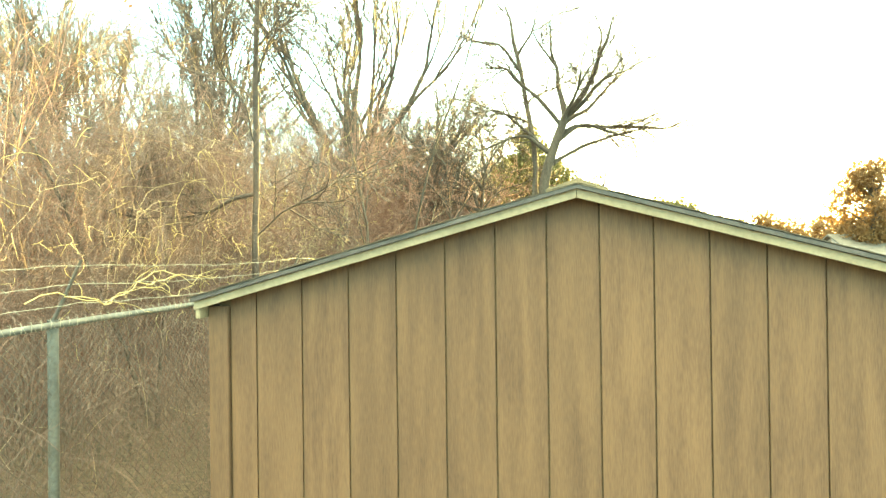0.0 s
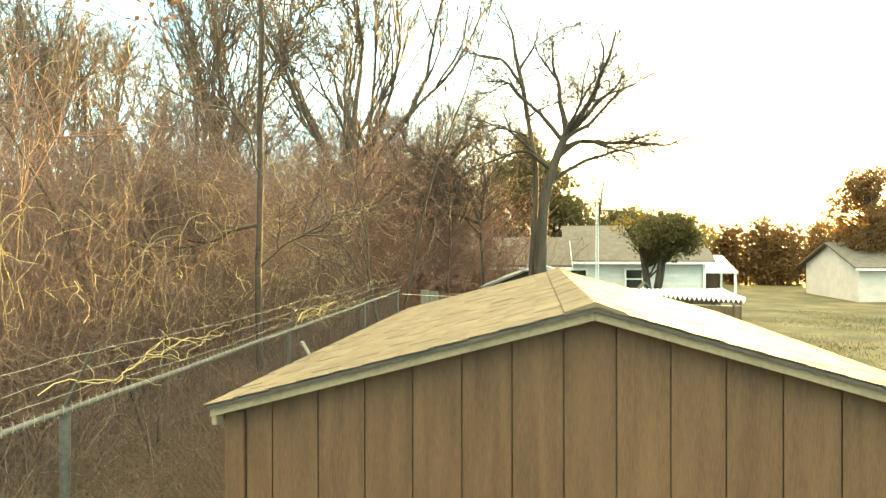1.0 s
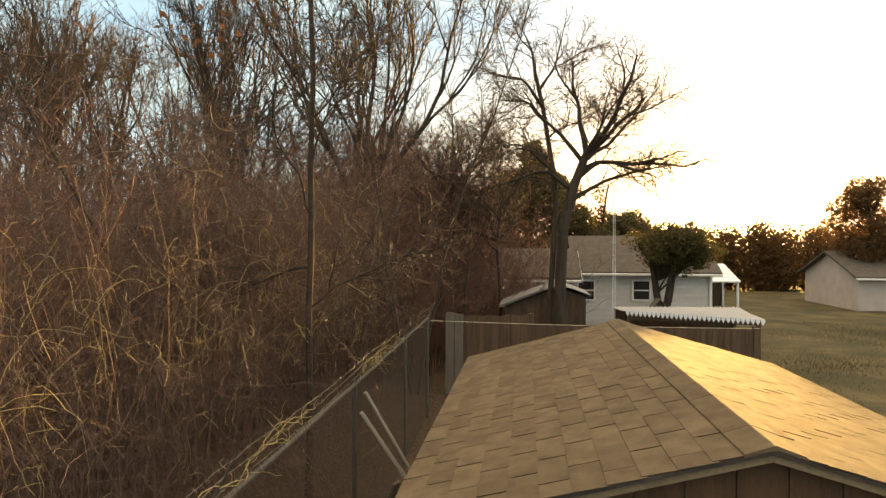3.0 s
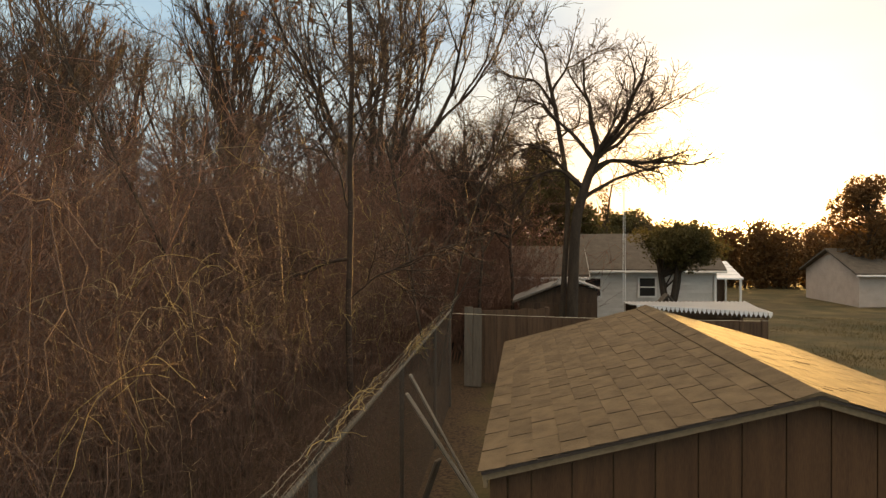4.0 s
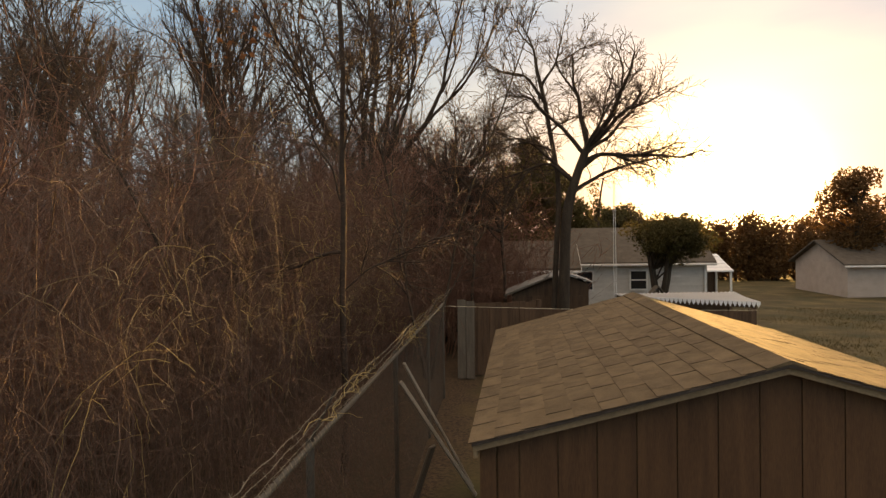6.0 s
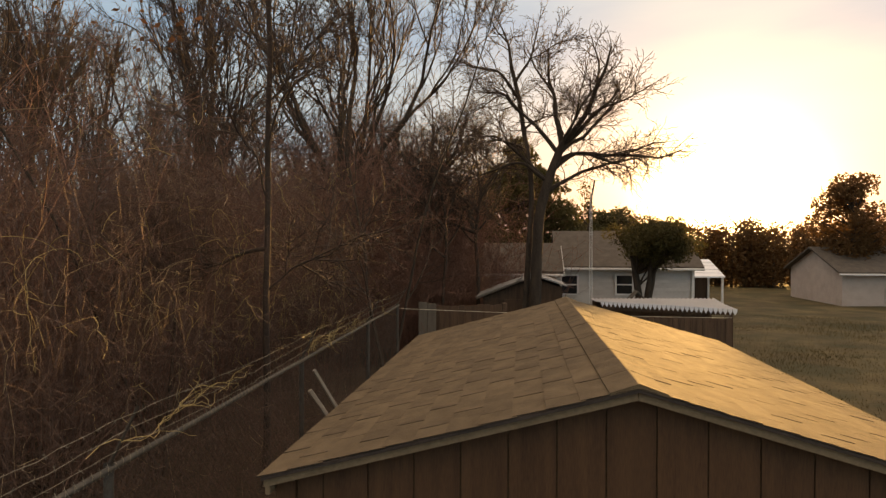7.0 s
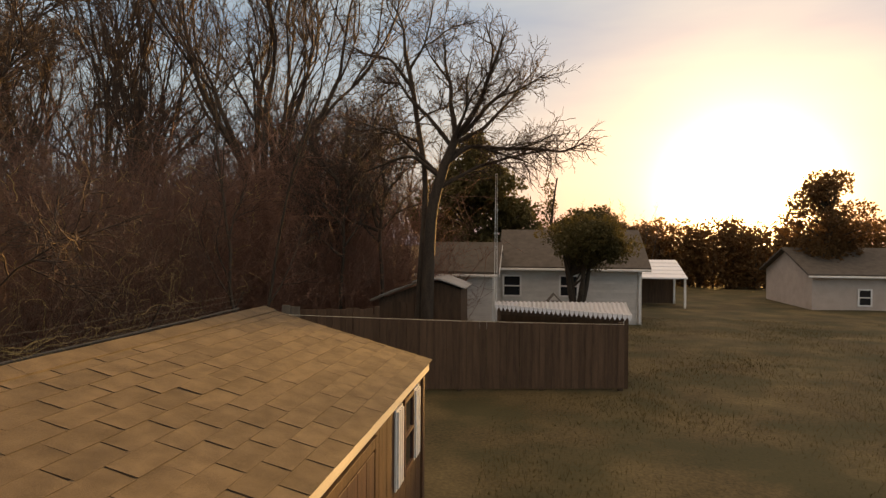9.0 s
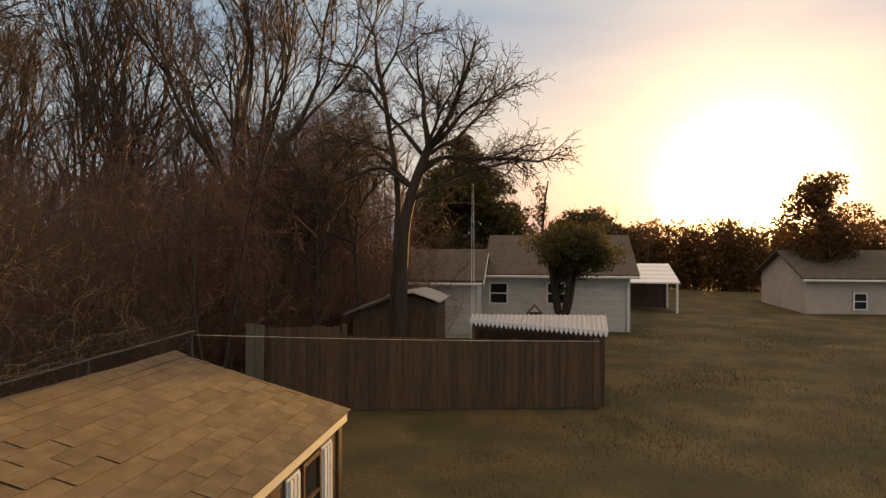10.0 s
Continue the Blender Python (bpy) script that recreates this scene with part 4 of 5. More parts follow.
UPPER_LIMBS = (
    (1.0, 0.085, 0.0, (-0.15, 0.1, 1.0, 0.9), (0.0, 0.1, 1.0, 0.9), (-0.15, -0.2, 1.0, 0.75)),
    (1.0, 0.085, 0.0, (0.62, -0.1, 0.8, 1.1), (0.4, 0.0, 1.0, 1.0), (0.3, 0.1, 1.0, 0.6)),
    (1.0, 0.07, 0.0, (0.9, -0.2, 0.6, 0.9), (0.8, 0.0, 0.75, 0.7), (0.6, 0.1, 0.8, 0.4)),
    (0.92, 0.065, 0.0, (0.5, 0.8, 0.8, 1.0), (0.7, 0.3, 0.8, 1.1), (0.5, 0.0, 0.9, 0.4)),
    (0.92, 0.065, 0.0, (-0.5, -0.3, 1.0, 0.9), (-0.7, 0.2, 0.7, 0.9), (-0.3, 0.1, 1.0, 0.6)),
    (0.95, 0.06, 0.0, (0.2, -0.6, 1.0, 0.9), (0.3, -0.3, 1.0, 1.1)),
)
LOWER_LIMBS = (
    (0.85, 0.07, -0.02, (0.8, 0.25, 0.35, 0.6), (1.0, 0.25, 0.0, 1.1), (1.0, 0.15, 0.08, 1.1), (0.9, 0.0, 0.3, 0.6)),
    (0.78, 0.06, -0.03, (0.9, 0.1, 0.55, 0.8), (1.0, 0.0, 0.05, 0.9), (0.9, 0.0, -0.15, 0.6)),
    (0.62, 0.065, -0.02, (0.75, 0.3, 0.6, 1.1), (0.9, 0.2, 0.4, 1.0), (1.0, 0.1, 0.15, 0.7)),
    (0.7, 0.06, -0.02, (-0.5, 0.1, 0.7, 0.9), (-0.8, 0.0, 0.55, 0.9), (-0.8, 0.1, 0.1, 0.7)),
    (0.7, 0.055, -0.04, (-0.9, -0.2, 0.35, 0.8), (-1.0, -0.1, -0.05, 0.9), (-0.9, 0.2, -0.25, 0.6)),
)
SLIM_LIMBS = (
    (1.0, 0.05, 0.0, (-0.15, 0.1, 1.0, 0.7), (-0.5, 0.1, 0.8, 0.8)),
    (0.9, 0.045, 0.0, (0.5, -0.2, 0.8, 0.7), (0.2, 0.0, 1.0, 0.8)),
    (0.82, 0.05, -0.02, (-0.7, -0.2, 0.7, 0.9), (-0.9, 0.1, 0.3, 0.9)),
    (0.75, 0.045, -0.02, (-0.6, 0.5, 0.6, 0.8), (-0.9, 0.2, 0.1, 0.9)),
    (0.7, 0.035, 0.0, (0.6, 0.4, 0.7, 0.7), (0.3, 0.2, 1.0, 0.5)),
    (0.6, 0.035, -0.03, (-0.9, -0.3, 0.5, 0.8), (-1.0, 0.0, -0.1, 0.6)),
)
spreading_tree((-0.16, 13.3, 0), ((0, 0, -0.15), (0.05, 0, 2.2), (0.12, 0, 3.9), (0.42, 0, 4.9), (0.7, 0.05, 5.6)), 0.165, UPPER_LIMBS + LOWER_LIMBS, 11, "wide-crowned leafless tree with crooked limbs beyond the fence")
spreading_tree((-0.47, 13.5, 0), ((0, 0, -0.15), (0.12, 0, 1.8), (0.2, 0, 3.3), (0.3, 0, 4.7), (0.05, 0, 5.9), (-0.06, 0.05, 6.8), (-0.28, 0.05, 7.7)), 0.085, SLIM_LIMBS, 12, "slim crooked leafless tree beside the wide-crowned one")
spreading_tree((-3.4, 16.6, 0), ((0, 0, -0.15), (0.1, 0, 1.8), (-0.05, 0, 3.4), (0.1, 0.05, 5.0)), 0.12, UPPER_LIMBS + SLIM_LIMBS[2:5], 21, "bushy leafless tree with arching limbs in the scrub")
spreading_tree((-1.75, 15.2, 0), ((0, 0, -0.15), (0.05, 0, 2.0), (-0.06, 0, 3.3), (0.1, 0.05, 4.6)), 0.06, SLIM_LIMBS + LOWER_LIMBS[3:], 25, "small fine-twigged leafless tree in the scrub beside the hut")
spreading_tree((-2.6, 14.4, 0), ((0, 0, -0.15), (-0.05, 0, 1.6), (0.06, 0, 2.9), (0.0, 0.05, 4.0)), 0.05, SLIM_LIMBS, 26, "small fine-twigged leafless tree arching over the scrub")
crooked_tree((-6.6, 18.4, 0), (0.1, 0.0, 4.4), 0.27, rising(13, 9, 0.5, 2.7, 0.45), 13, "many-stemmed leafless tree fanning upward", 4, "", True)
crooked_tree((-21.6, 21.5, 0), (0.0, 0.0, 5.5), 0.24, rising(31, 4, 0.2, 3.0, 0.6), 14, "stout tall leafless tree deep in the wood", 4, "", True)
crooked_tree((-19.2, 22.0, 0), (0.1, 0.0, 4.6), 0.2, rising(32, 7, 0.5, 2.8, 0.5), 15, "many-stemmed leafless tree deep in the wood", 4, "", True)
crooked_tree((-17.0, 23.0, 0), (0.0, 0.0, 6.3), 0.13, rising(33, 3, 0.45, 2.4, 0.6), 17, "open-crowned leafless tree in the wood", 3, "", True)
crooked_tree((-14.4, 24.0, 0), (-0.1, 0.0, 6.0), 0.15, rising(34, 4, 0.35, 2.6, 0.55), 18, "slender forked leafless tree in the wood", 3, "", True)
spreading_tree((-3.73, 5.0, 0), ((0, 0, -0.15), (0.04, 0, 1.2), (-0.02, 0, 2.3), (0.06, 0, 3.3), (0.01, 0, 4.6), (0.09, 0.02, 5.6), (-0.03, 0, 6.9), (0.08, 0.03, 8.6)), 0.047, (
    (1.0, 0.025, 0.0, (0.1, 0.1, 1.0, 0.8), (-0.2, 0.0, 1.0, 0.6)),
    (0.85, 0.02, 0.0, (0.5, 0.2, 0.9, 0.9), (0.3, 0.1, 1.0, 0.7)),
    (0.7, 0.02, 0.0, (-0.6, 0.3, 0.9, 0.9), (-0.3, 0.1, 1.0, 0.7)),
    (0.55, 0.016, 0.0, (0.4, -0.3, 0.9, 0.7), (0.6, 0.1, 0.9, 0.6)),
    (0.45, 0.014, 0.0, (-0.5, -0.2, 0.8, 0.6), (-0.6, 0.1, 0.7, 0.5)),
    (0.62, 0.014, 0.0, (0.7, 0.2, 0.7, 0.6), (0.4, 0.1, 1.0, 0.5)),
    (0.28, 0.012, -0.02, (0.8, 0.1, 0.6, 0.5), (0.8, 0.0, 0.2, 0.5)),
    (0.37, 0.03, -0.03, (-1.0, 0.1, 0.02, 0.7), (-1.0, 0.05, -0.06, 0.5)),
), 16, "slender straight leafless tree with a broken side limb near the fence", M_TWIG)
crooked_tree((-12.2, 15.6, 0), (0.15, 0.0, 3.8), 0.075, rising(35, 4, 0.7, 1.5, 0.6), 20, "slender crooked leafless tree at the edge of the wood", 4)
crooked_tree((-10.0, 13.2, 0), (-0.1, 0.1, 3.4), 0.07, rising(36, 3, 0.75, 1.5, 0.6), 22, "slim leafless tree with forking limbs at the edge of the wood", 4)
bare_tree((-3.4, 10.8, 0), 8.5, 0.06, 2, 19, "leaning leafless sapling pair", SCRUB, lean=0.2)


def make_woods():
    rng = np.random.default_rng(40)
    protos = []
    for i in range(6):
        protos.append(crooked_tree((-30 - 3 * i, 60, 0), (0.15, 0.1, rng.uniform(2.2, 5.0)), rng.uniform(0.1, 0.16), rising(70 + i, 3 + i % 3, 0.6, 2.5, 0.55), 50 + i, "leafless grey-brown tree in the wood", 3, "woodland trees", True))
    n = 0
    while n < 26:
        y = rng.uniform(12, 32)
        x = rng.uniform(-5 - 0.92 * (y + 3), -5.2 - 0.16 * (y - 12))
        # keeps off the many-stemmed tree and leaves a wedge of view bearings empty
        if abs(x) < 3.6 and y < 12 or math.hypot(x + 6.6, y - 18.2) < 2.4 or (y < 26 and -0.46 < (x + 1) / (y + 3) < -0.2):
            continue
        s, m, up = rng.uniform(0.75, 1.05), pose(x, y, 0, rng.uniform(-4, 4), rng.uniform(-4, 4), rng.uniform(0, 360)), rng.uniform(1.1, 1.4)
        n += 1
        # trees in a second wedge of view bearings are dropped, so sky shows through
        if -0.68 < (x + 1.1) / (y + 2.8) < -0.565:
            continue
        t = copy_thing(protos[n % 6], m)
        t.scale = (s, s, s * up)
    for k, (x, y, s) in enumerate(((-13.6, 19.0, 0.8), (-10.4, 17.6, 0.8), (-9.8, 22.6, 0.85), (-8.3, 26.0, 0.95), (-6.9, 23.6, 0.8), (-6.3, 27.5, 0.9), (-10.6, 27.0, 0.95), (-5.4, 24.4, 0.7), (-8.6, 20.0, 0.7))):
        t = copy_thing(protos[(2 * k) % 6], pose(x, y, 0, 0, 0, 70 * k))
        t.scale = (s, s, s)
    # distant wood, beyond counting
    wood = Strands()
    for _ in range(130):
        y = rng.uniform(26, 75)
        x = rng.uniform(-10 - 0.95 * y, -1.0 - 0.03 * y)
        h = rng.uniform(8, 14)
        line = wander(rng, (x, y, -0.1), (rng.normal(0, 0.06), 0, 1), h, 7, 0.05, 0.02)
        wood.add(line, np.linspace(rng.uniform(0.06, 0.14), 0.015, 8), 4)
        for _ in range(26):
            q = rng.uniform(0.15, 0.98)
            p = line[int(q * 7)]
            b = wander(rng, p, (rng.normal(0, 0.7), rng.normal(0, 0.7), 1), h * 0.32 * (1.2 - q) + 0.5, 4, 0.12, 0.02)
            wood.add(b, np.linspace(0.03, 0.008, 5), 3)
            for _ in range(3):
                c = wander(rng, b[int(rng.integers(1, 4))], (rng.normal(0, 1), rng.normal(0, 1), 0.8), rng.uniform(0.6, 1.6), 3, 0.15, 0.0)
                wood.add(c, np.linspace(0.014, 0.006, 4), 3)
    ob = put("far_woods", wood.mesh("far_woods", M_TWIG))
    tagged(ob, "distant leafless woodland, grey-brown and dense", "woods", kind="stuff")
    wood = Strands()
    for _ in range(4200):
        y = 17 + 30 * rng.random() ** 1.3
        x = -2.6 - 0.3 * (y - 14) - rng.random() ** 1.5 * (8 + 0.7 * y)
        d = rng.normal(0, 0.45, 3)
        d[2] = 1
        wood.add(wander(rng, (x, y, -0.05), d, rng.uniform(1.0, 4.2), 4, 0.25, -0.08), [0.014, 0.012, 0.01, 0.008, 0.006], 3)
    ob = put("undergrowth", wood.mesh("undergrowth", M_SHRUB))
    tagged(ob, "dense reddish leafless undergrowth among the far trees", "undergrowth", kind="stuff")


make_woods()


# ---- thicket of briars and vines ----
def briar(seed, height, spread, stems, label, pale=0.016):
    """A tangle of arching, crooked canes with side shoots and trailing vines."""
    rng = np.random.default_rng(seed)
    canes, straws = Strands(), Strands()
    for _ in range(stems):
        a = rng.uniform(0, 2 * math.pi)
        q = math.sqrt(rng.random()) * spread * 0.8
        top = height * rng.uniform(0.4, 1.0)
        out = rng.uniform(0.1, 0.9) * spread
        b = a + rng.normal(0, 1.0)
        t = np.linspace(0, 1, 12)
        drop = rng.uniform(0.1, 0.9)
        z = top * (1 - (1 - np.minimum(t / 0.6, 1)) ** 2) - drop * top * np.maximum(t - 0.6, 0) ** 2 * 4
        line = np.stack((math.cos(a) * q + math.cos(b) * out * t ** 1.6, math.sin(a) * q + math.sin(b) * out * t ** 1.6, z), 1)
        line += np.cumsum(rng.normal(0, 0.085, line.shape), 0)
        line[0, 2] = -0.05
        r = rng.uniform(0.0014, 0.003)
        s = straws if rng.random() < pale * 0.3 else canes
        s.add(line, np.linspace(r, 0.0013, 12), 3)
        for _ in range(13):
            i = int(rng.integers(2, 12))
            d = rng.normal(size=3)
            k = wander(rng, line[i] + rng.normal(0, 0.03, 3), d, rng.uniform(0.2, 0.75), 3, 0.4, -0.15)
            (straws if rng.random() < pale else canes).add(k, np.linspace(0.002, 0.0013, 4), 3)
    for _ in range(14):
        p = np.array((rng.normal(0, spread * 0.5), rng.normal(0, spread * 0.5), height * rng.uniform(0.5, 0.95)))
        k = wander(rng, p, rng.normal(size=3), rng.uniform(1.2, 2.6), 14, 0.32, -0.10)
        k[:, 2] = np.abs(k[:, 2])
        canes.add(k, np.linspace(0.0022, 0.0013, 15), 3)
    t = thing("briar_thicket", (0, 0, 0), label, "thicket", "briar thickets along the fence")
    tagged(put("cane_tangle", canes.mesh("cane_tangle", M_VINE), t), kind="stuff")
    if straws.n:
        tagged(put("shoot_tangle", straws.mesh("shoot_tangle", M_TENDRIL), t, None, "straw-coloured dry shoots"), kind="stuff")
    return t


def tall_shrub(seed, height, label, stems=44, shoots=12):
    """Many thin upright stems, closely twigged, with a ragged dense top."""
    rng = np.random.default_rng(seed)
    st, tw = Strands(), Strands()
    for _ in range(stems):
        a, q = rng.uniform(0, 2 * math.pi), math.sqrt(rng.random()) * 1.0
        d = (math.cos(a) * rng.uniform(0, 0.4), math.sin(a) * rng.uniform(0, 0.4), 1)
        line = wander(rng, (math.cos(a) * q, math.sin(a) * q, -0.05), d, height * rng.uniform(0.5, 1.0), 8, 0.13, 0.0)
        st.add(line, np.linspace(rng.uniform(0.008, 0.014), 0.004, 9), 3)
        for _ in range(shoots):
            e = rng.normal(0, 0.8, 3)
            e[2] += 0.5
            k = wander(rng, line[int(rng.integers(2, 9))], e, rng.uniform(0.4, 1.25), 2, 0.36, -0.05)
            tw.add(k, np.linspace(0.0065, 0.0045, 3), 3)
    t = thing("tall_shrub", (0, 0, 0), label, "shrub", "shrubs at the wood's edge")
    tagged(put("stem_clump", st.mesh("stem_clump", M_SHRUB), t), kind="stuff")
    tagged(put("twig_tangle", tw.mesh("twig_tangle", M_SHRUB), t, None, "reddish fine twigs"), kind="stuff")
    return t


def scatter(protos, spots, rng):
    for n, (x, y, s) in enumerate(spots):
        m = pose(x, y, 0, 0, 0, rng.uniform(0, 360))
        if n < len(protos):
            t = protos[n]
            t.matrix_basis = m
        else:
            t = copy_thing(protos[int(rng.integers(0, len(protos)))], m)
        t.scale = (s, s, s)


def make_thicket():
    rng = np.random.default_rng(77)
    protos = [briar(90 + i, h, sp, 62, "dense reddish-brown tangle of leafless briars and vines") for i, (h, sp) in enumerate(((3.6, 1.5), (4.2, 1.7), (4.8, 1.8), (3.4, 1.8), (4.6, 1.5)))]
    shrubs = [tall_shrub(140 + i, h, "tall thin-stemmed leafless shrub, reddish grey and dense") for i, h in enumerate((5.2, 5.8, 6.4, 5.0))]
    spots, back = [], []
    for off, count, y0, y1, k in ((2.45, 12, -2.0, 12.0, 0.95), (3.5, 13, -1.5, 13.0, 1.08)):
        for i in range(count):
            y = y0 + (i + 0.5 + rng.uniform(-0.35, 0.35)) * (y1 - y0) / count
            spots.append((fence_x(y) - off - rng.uniform(-0.5, 0.6), y, k * rng.uniform(0.88, 1.1)))
    for off, count, y0, y1, k in ((4.6, 13, 0.5, 17.0, 0.95), (6.8, 14, 2.0, 20.0, 1.1), (9.5, 12, 5.0, 23.0, 1.1)):
        for i in range(count):
            y = y0 + (i + 0.5 + rng.uniform(-0.35, 0.35)) * (y1 - y0) / count
            back.append((fence_x(y) - off - rng.uniform(-0.8, 0.8), y, k * rng.uniform(0.85, 1.1)))
    for i in range(22):
        y = 11.8 + i * 0.6
        back.append((-2.6 - 0.3 * (y - 14) - rng.uniform(0.9, 4.2), y, rng.uniform(0.75, 1.1)))
    back += [(-2.0, 17.6, 0.6), (-1.5, 18.5, 0.6), (-2.9, 17.1, 0.65), (-1.2, 19.4, 0.6), (-8.0, 14.0, 1.0), (-9.2, 14.6, 0.9), (-7.2, 12.9, 1.05), (-10.4, 15.4, 0.85), (-7.0, 16.4, 1.4), (-6.2, 15.4, 1.35), (-5.2, 16.6, 1.45), (-4.6, 17.8, 1.45), (-3.9, 16.4, 1.3), (-2.5, 18.6, 0.6), (-2.95, 20.4, 0.6), (-3.4, 19.3, 0.7), (-2.2, 19.4, 0.6), (-3.0, 22.4, 0.6), (-4.3, 21.5, 1.0), (-8.9, 20.4, 1.35), (-8.0, 21.6, 1.45), (-7.1, 20.8, 1.4), (-6.2, 22.0, 1.5), (-5.4, 20.7, 1.4), (-4.7, 22.6, 1.4), (-9.6, 22.8, 1.5), (-7.5, 23.6, 1.55), (-6.0, 24.4, 1.55), (-10.6, 21.2, 1.35)]
    spots += [(-9.5, 5.6, 1.35), (-10.4, 6.6, 1.45)]
    scatter(protos, spots, rng)
    back += [(-8.6, 21.0, 1.45), (-7.5, 22.2, 1.5), (-6.5, 21.4, 1.45), (-5.6, 20.6, 1.4), (-9.6, 20.4, 1.35), (-4.9, 22.4, 1.4), (-7.5, 17.5, 1.1), (-9.0, 18.5, 0.95), (-10.5, 19.3, 0.95), (-12.0, 18.2, 0.9), (-6.1, 16.6, 1.05), (-5.0, 17.4, 1.1), (-4.2, 16.2, 1.05), (-13.2, 20.5, 1.25)]
    scatter(shrubs, back, rng)
    thin = [tall_shrub(150 + i, h, "thin open leafless shrub beside the old hut", 20, 8) for i, h in enumerate((5.6, 6.2))]
    scatter(thin, [(-2.5, 16.1, 0.95), (-1.8, 16.6, 0.9), (-1.15, 16.4, 0.85), (-0.6, 17.0, 0.8), (-2.1, 17.4, 0.95), (-3.1, 15.6, 1.0), (-1.4, 17.8, 0.8), (-4.5, 17.2, 1.2), (-3.9, 17.9, 1.15), (-3.3, 17.0, 1.15), (-2.8, 18.3, 1.05)], rng)
    # low brambles at the foot of the wire fence
    low = [briar(160 + i, 1.5, 0.75, 24, "low dead bramble at the foot of the wire fence") for i in range(2)]
    scatter(low, [(fence_x(y) - rng.uniform(0.95, 1.35), y, rng.uniform(0.75, 1.1)) for y in (-0.6, 0.5, 1.5, 2.6, 3.7, 4.9, 6.2, 7.6)], rng)


make_thicket()


# ---- vines on the fence and hanging before the thicket ----
def hanging_vine(seed, at, length, label):
    rng = np.random.default_rng(seed)
    st = Strands()
    for _ in range(int(rng.integers(2, 5))):
        d = rng.normal(0, 0.5, 3)
        d[0], d[2] = -abs(d[0]), rng.uniform(0.0, 0.4)
        k = wander(rng, rng.normal(0, 0.14, 3), d, length * rng.uniform(0.6, 1.1), 19, 0.17, -0.2)
        st.add(k, np.linspace(0.0027, 0.0017, 20), 4)
        for _ in range(3):
            c = wander(rng, k[int(rng.integers(6, 19))], rng.normal(size=3) - np.array((0, 0, 0.6)), rng.uniform(0.1, 0.35), 6, 0.3, -0.1)
            st.add(c, np.linspace(0.0028, 0.0016, 7), 3)
    ob = put("hanging_vine", st.mesh("hanging_vine", M_TENDRIL if seed % 4 else M_STRAW), None, pose(*at))
    return tagged(ob, label, "vine", "vines hanging from the thicket")


def make_vines():
    rng = np.random.default_rng(5)
    for i in range(40):
        y = rng.uniform(0.6, 10.5)
        hanging_vine(200 + i, (fence_x(y) - rng.uniform(0.9, 1.6), y, rng.uniform(1.9, 3.6)), rng.uniform(0.8, 1.9), "dry straw-coloured vine trailing from the thicket")
    for a, b, count in ((0.2, 2.4, 4), (2.6, 5.2, 7), (4.8, 8.0, 4)):
        st = Strands()
        for _ in range(count):
            y0 = rng.uniform(a, b - 0.6)
            n = 16
            ys = y0 + np.linspace(0, rng.uniform(0.6, 1.6), n)
            ph, rad = rng.uniform(0, 6), rng.uniform(0.015, 0.06)
            up = rng.choice((0.06, 0.12, 0.2, 0.29))
            ln = np.array([(fence_x(y) + up * 0.45 + rad * math.sin(9 * y + ph), y, FTOP + up + rad * math.cos(9 * y + ph)) for y in ys]) + rng.normal(0, 0.008, (n, 3))
            st.add(ln - np.array((fence_x(a), a, FTOP)), np.linspace(0.003, 0.0016, n), 4)
            for _ in range(3):
                c = wander(rng, ln[int(rng.integers(0, n))] - np.array((fence_x(a), a, FTOP)), rng.normal(size=3) + np.array((0, 0, 0.4)), rng.uniform(0.08, 0.3), 6, 0.35, 0.0)
                st.add(c, np.linspace(0.0022, 0.0014, 7), 3)
        ob = put("fence_vine", st.mesh("fence_vine", M_STRAW), None, pose(fence_x(a), a, FTOP))
        tagged(ob, "dry vine coloured gold for the sun, wound round the barbed wire", "vine", "vines on the barbed wire")


make_vines()


def vine_mass(seed, at, size, count, label):
    """Dead vines heaped over a sapling: a matted head, with runners arching off and trailing down."""
    rng = np.random.default_rng(seed)
    mat_, dry = Strands(), Strands()
    for _ in range(count):
        d = rng.normal(size=3)
        d *= rng.random() ** 0.4 / np.linalg.norm(d)
        p = d * np.array(size)
        p[2] -= 0.25 * d[0] * d[0] * size[2]
        out = np.array((d[0] + rng.normal(0, 0.8), d[1] + rng.normal(0, 0.8), rng.normal(0.05, 0.35)))
        k = wander(rng, p, out, rng.uniform(0.3, 1.0), 7, 0.22, -0.13)
        r = rng.uniform(0.0016, 0.0036)
        (dry if rng.random() < 0.035 else mat_).add(k, np.linspace(r, 0.0013, 8), 3)
    for _ in range(count // 9):
        p = np.array((rng.uniform(-0.9, 0.9) * size[0], rng.uniform(-0.8, 0.8) * size[1], rng.uniform(-0.5, 0.1) * size[2]))
        k = wander(rng, p, (rng.normal(0, 0.12), rng.normal(0, 0.12), -1), min(rng.uniform(0.7, 2.4), p[2] + at[2] - 0.1), 9, 0.11, -0.05)
        mat_.add(k, np.linspace(rng.uniform(0.003, 0.007), 0.002, 10), 4)
    t = thing("vine_mass", at, label, "vines")
    tagged(put("vine_tangle", mat_.mesh("vine_tangle", M_VINE), t), kind="stuff")
    tagged(put("dry_tendril_spray", dry.mesh("dry_tendril_spray", M_TENDRIL), t, None, "straw-coloured dry tendrils"), kind="stuff")


vine_mass(61, (-5.25, 5.15, 3.62), (0.85, 0.75, 0.5), 1500, "matted heap of dead vines hung over a thin sapling")


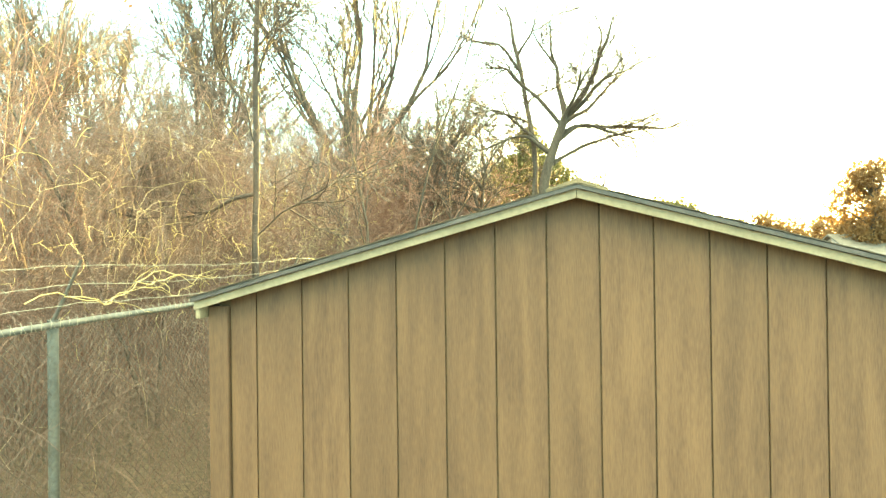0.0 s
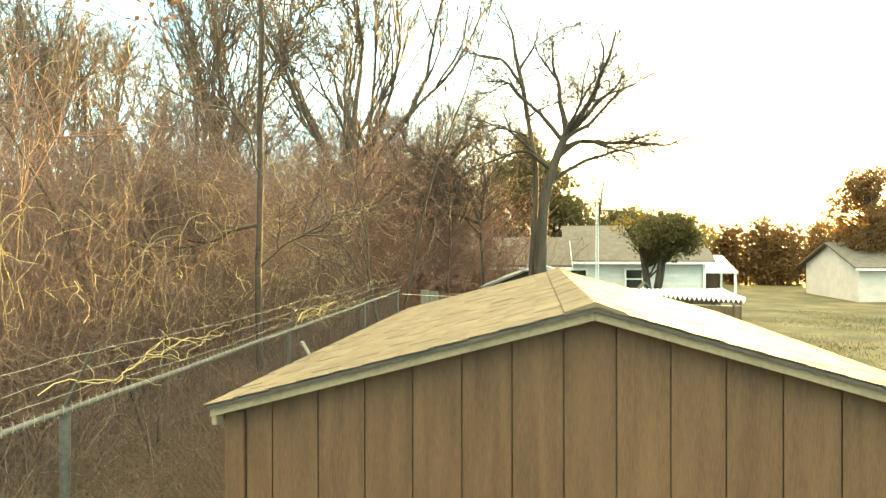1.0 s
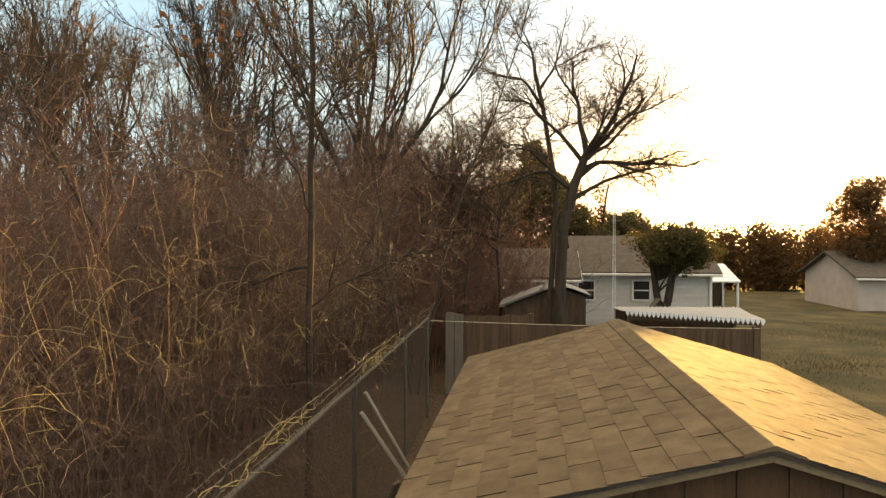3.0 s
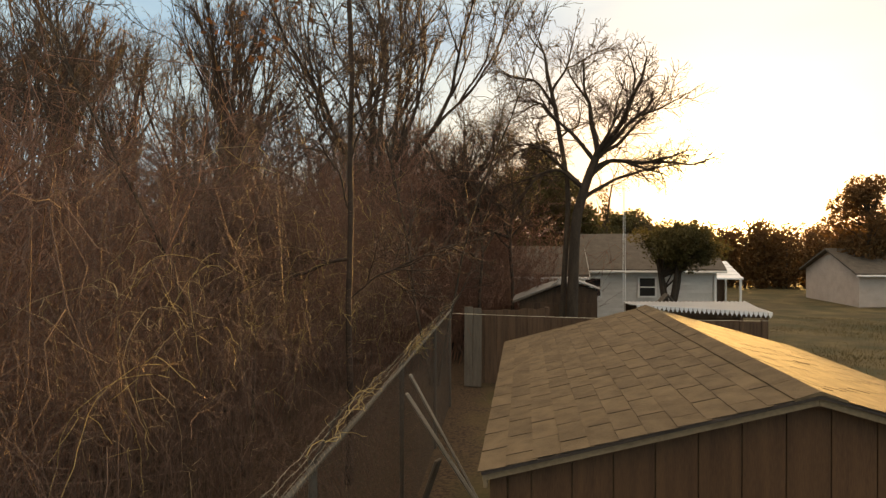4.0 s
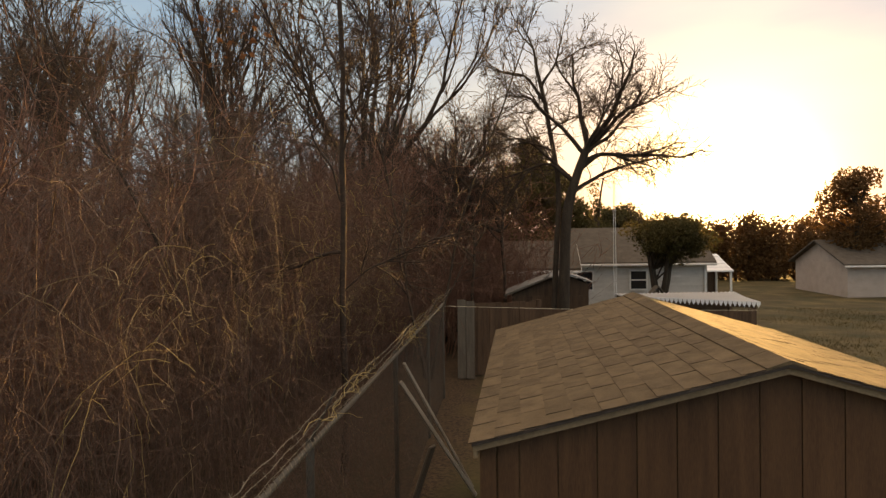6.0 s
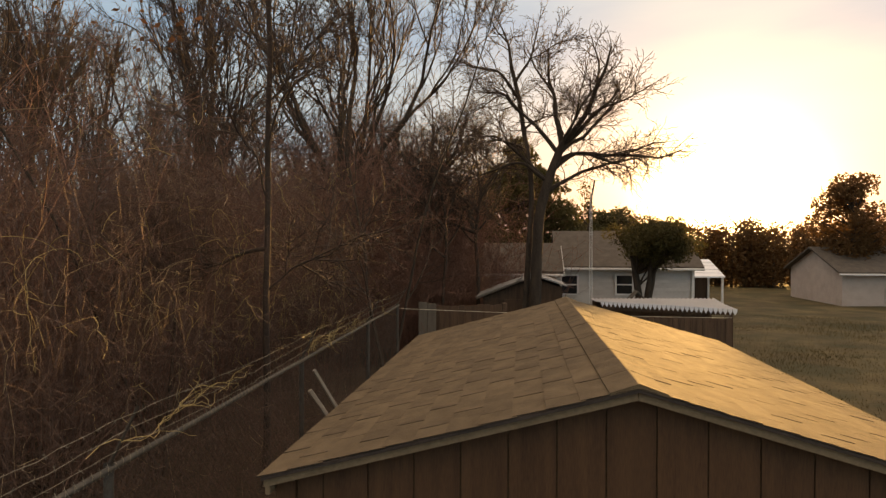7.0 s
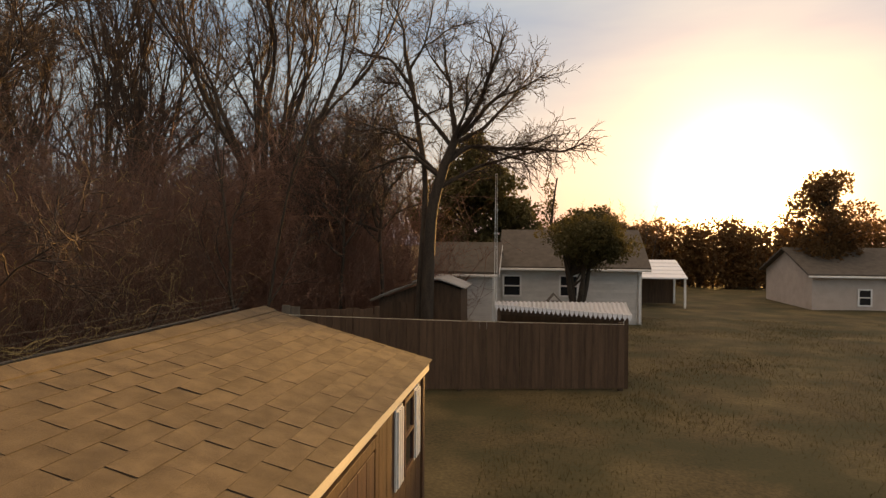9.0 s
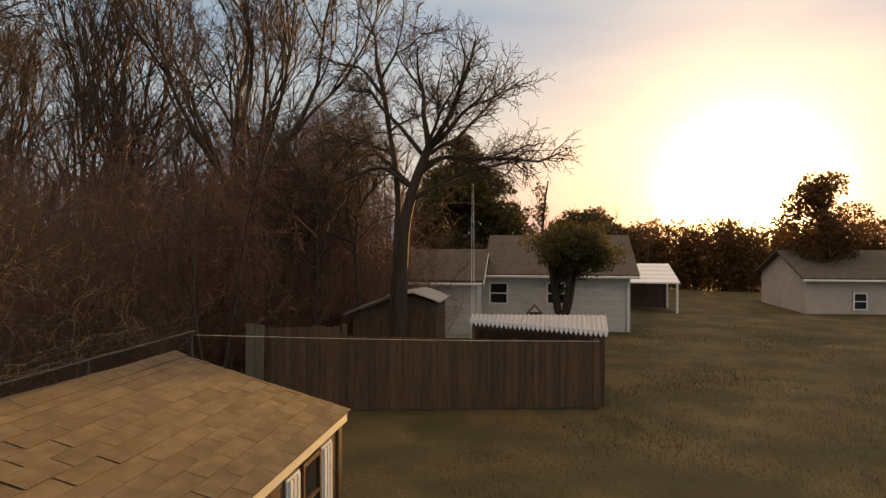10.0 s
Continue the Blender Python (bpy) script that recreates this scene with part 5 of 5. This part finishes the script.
def make_sprigs():
    """Dead sprigs standing out from the thicket, coloured pale for the low sun."""
    rng = np.random.default_rng(88)
    st = Strands()
    for _ in range(260):
        y = 2.0 + 13 * rng.random()
        x = fence_x(y) - rng.uniform(0.9, 2.3)
        z = rng.uniform(1.2, 4.6)
        k = wander(rng, (x, y, z), rng.normal(0, 0.6, 3) - np.array((0, 0, 0.7)), rng.uniform(0.12, 0.5), 7, 0.25, -0.05)
        r = rng.uniform(0.0018, 0.0032) * (1 + y / 14)
        st.add(k, np.linspace(r, r * 0.6, 8), 3)
        if rng.random() < 0.5:
            st.add(wander(rng, k[3], rng.normal(0, 1, 3), rng.uniform(0.06, 0.2), 4, 0.3, 0.0), np.linspace(r * 0.8, r * 0.5, 5), 3)
    ob = put("dry_sprigs", st.mesh("dry_sprigs", M_STRAW))
    tagged(ob, "short dead sprigs on the face of the thicket, coloured pale as if sunlit", "sprigs", kind="stuff")


make_sprigs()
pole_between("leaning_pole", (-1.93, 4.55, 0.0), (-2.64, 3.72, 1.74), 0.016, "pale thin pole leaning on the wire fence", M_POLE)
pole_between("leaning_pole", (-1.88, 4.32, 0.0), (-2.68, 3.70, 1.53), 0.022, "pale wooden pole leaning beside a thinner one", M_POLE)
pole_between("leaning_plank", (-2.6, 4.1, 0.0), (-2.36, 4.0, 0.70), 0.065, "silvered plank propped low against the leaning poles", M_GREYWOOD, True)

sap = bare_tree((-5.2, 5.1, 0), 7.2, 0.045, 2, 31, "thin sapling hung with a few dead leaves", SCRUB, lean=0.06)
rl = np.random.default_rng(9)
put("leaf_spray", leaf_mesh("leaf_spray", np.concatenate([rl.normal(c, (0.35, 0.35, 0.16), (26, 3)) for c in ((0.0, 0.1, 6.3), (0.7, 0.0, 6.5), (-0.4, 0.2, 6.0))]), 0.05, rl, M_LEAF, 1.0), sap, None, "curled brown leaves")["kind"] = "stuff"


def make_far_trees():
    """A low belt of trees along the skyline, where the sun goes down."""
    rng = np.random.default_rng(61)
    pts, wood = [], Strands()
    for i in range(58):
        x = 8.5 + i * 0.56 + rng.uniform(-0.4, 0.4)
        y = 46 + rng.uniform(-1.5, 3.0)
        # a little taller from x 12.8 to 18.2, to shade the shed's right wall
        h = rng.uniform(4.65, 5.2) + (0.5 if x > 26 else 0) + (0.15 if 12.8 < x < 18.2 else 0)
        wood.add([(x, y, -0.1), (x, y, h * 0.6)], [0.1, 0.05], 5)
        n = 1300
        k = rng.random((n, 1))
        d = rng.normal(size=(n, 3))
        d /= np.linalg.norm(d, axis=1)[:, None]
        pts.append(np.array((x, y, h * 0.46)) + d * np.array((1.25, 1.2, h * 0.54)) * k ** 0.4)
        pts.append(np.stack((rng.normal(x, 0.6, 260), rng.normal(y, 0.5, 260), rng.uniform(0.05, 1.6, 260)), 1))
    t = thing("hedgerow", (0, 0, 0), "distant low row of dense brown-green trees", "hedgerow", kind="stuff")
    tagged(put("foliage", leaf_mesh("foliage", np.concatenate(pts), 0.105, rng, M_OAK, 1.3), t), kind="stuff")
    tagged(put("trunks", wood.mesh("trunks", M_BARK), t), kind="stuff")
    for i, (x, y, h) in enumerate(((7.2, 40, 5.6), (8.3, 42, 5.4), (9.4, 41, 5.0), (4.6, 34, 5.6), (27.0, 40, 6.0), (29.0, 41, 6.2))):
        bare_tree((x, y, 0), h, 0.06, 3, 300 + i, "small far leafless tree against the sky", [(9, 0.4, 32, 0.1, 0.05), (7, 0.5, 38, 0.12, 0.03)], lean=0.12, group="far skyline trees")


make_far_trees()


def make_grass():
    """Short winter grass on the open lawn."""
    rng = np.random.default_rng(12)
    n = 90000
    x, y = rng.uniform(1.7, 16, n), 2.0 + 24 * rng.random(n) ** 1.4
    keep = (np.sin(x * 1.1 + 1.3 * np.sin(y * 0.6)) * np.cos(y * 0.8) + rng.normal(0, 0.6, n) > -0.1) & ((y < 10.7 + 0.2 * (x + 2.55)) | (x > 4.5))
    x, y = x[keep], y[keep]
    n = len(x)
    a, h, w = rng.uniform(0, 6.28, n), rng.uniform(0.005, 0.04, n), rng.uniform(0.005, 0.011, n)
    z = np.full(n, -0.06)
    lean = rng.normal(0, 0.03, (n, 2))
    v = np.stack((np.stack((x - w * np.cos(a), y - w * np.sin(a), z), 1), np.stack((x + w * np.cos(a), y + w * np.sin(a), z), 1), np.stack((x + lean[:, 0], y + lean[:, 1], h), 1)), 1).reshape(-1, 3)
    me = bpy.data.meshes.new("grass")
    quads(me, v, np.arange(n * 3).reshape(-1, 3))
    me.materials.append(M_GRASS)
    tagged(put("grass", me), "short dull winter grass blades on the lawn", "grass", kind="stuff")


make_grass()
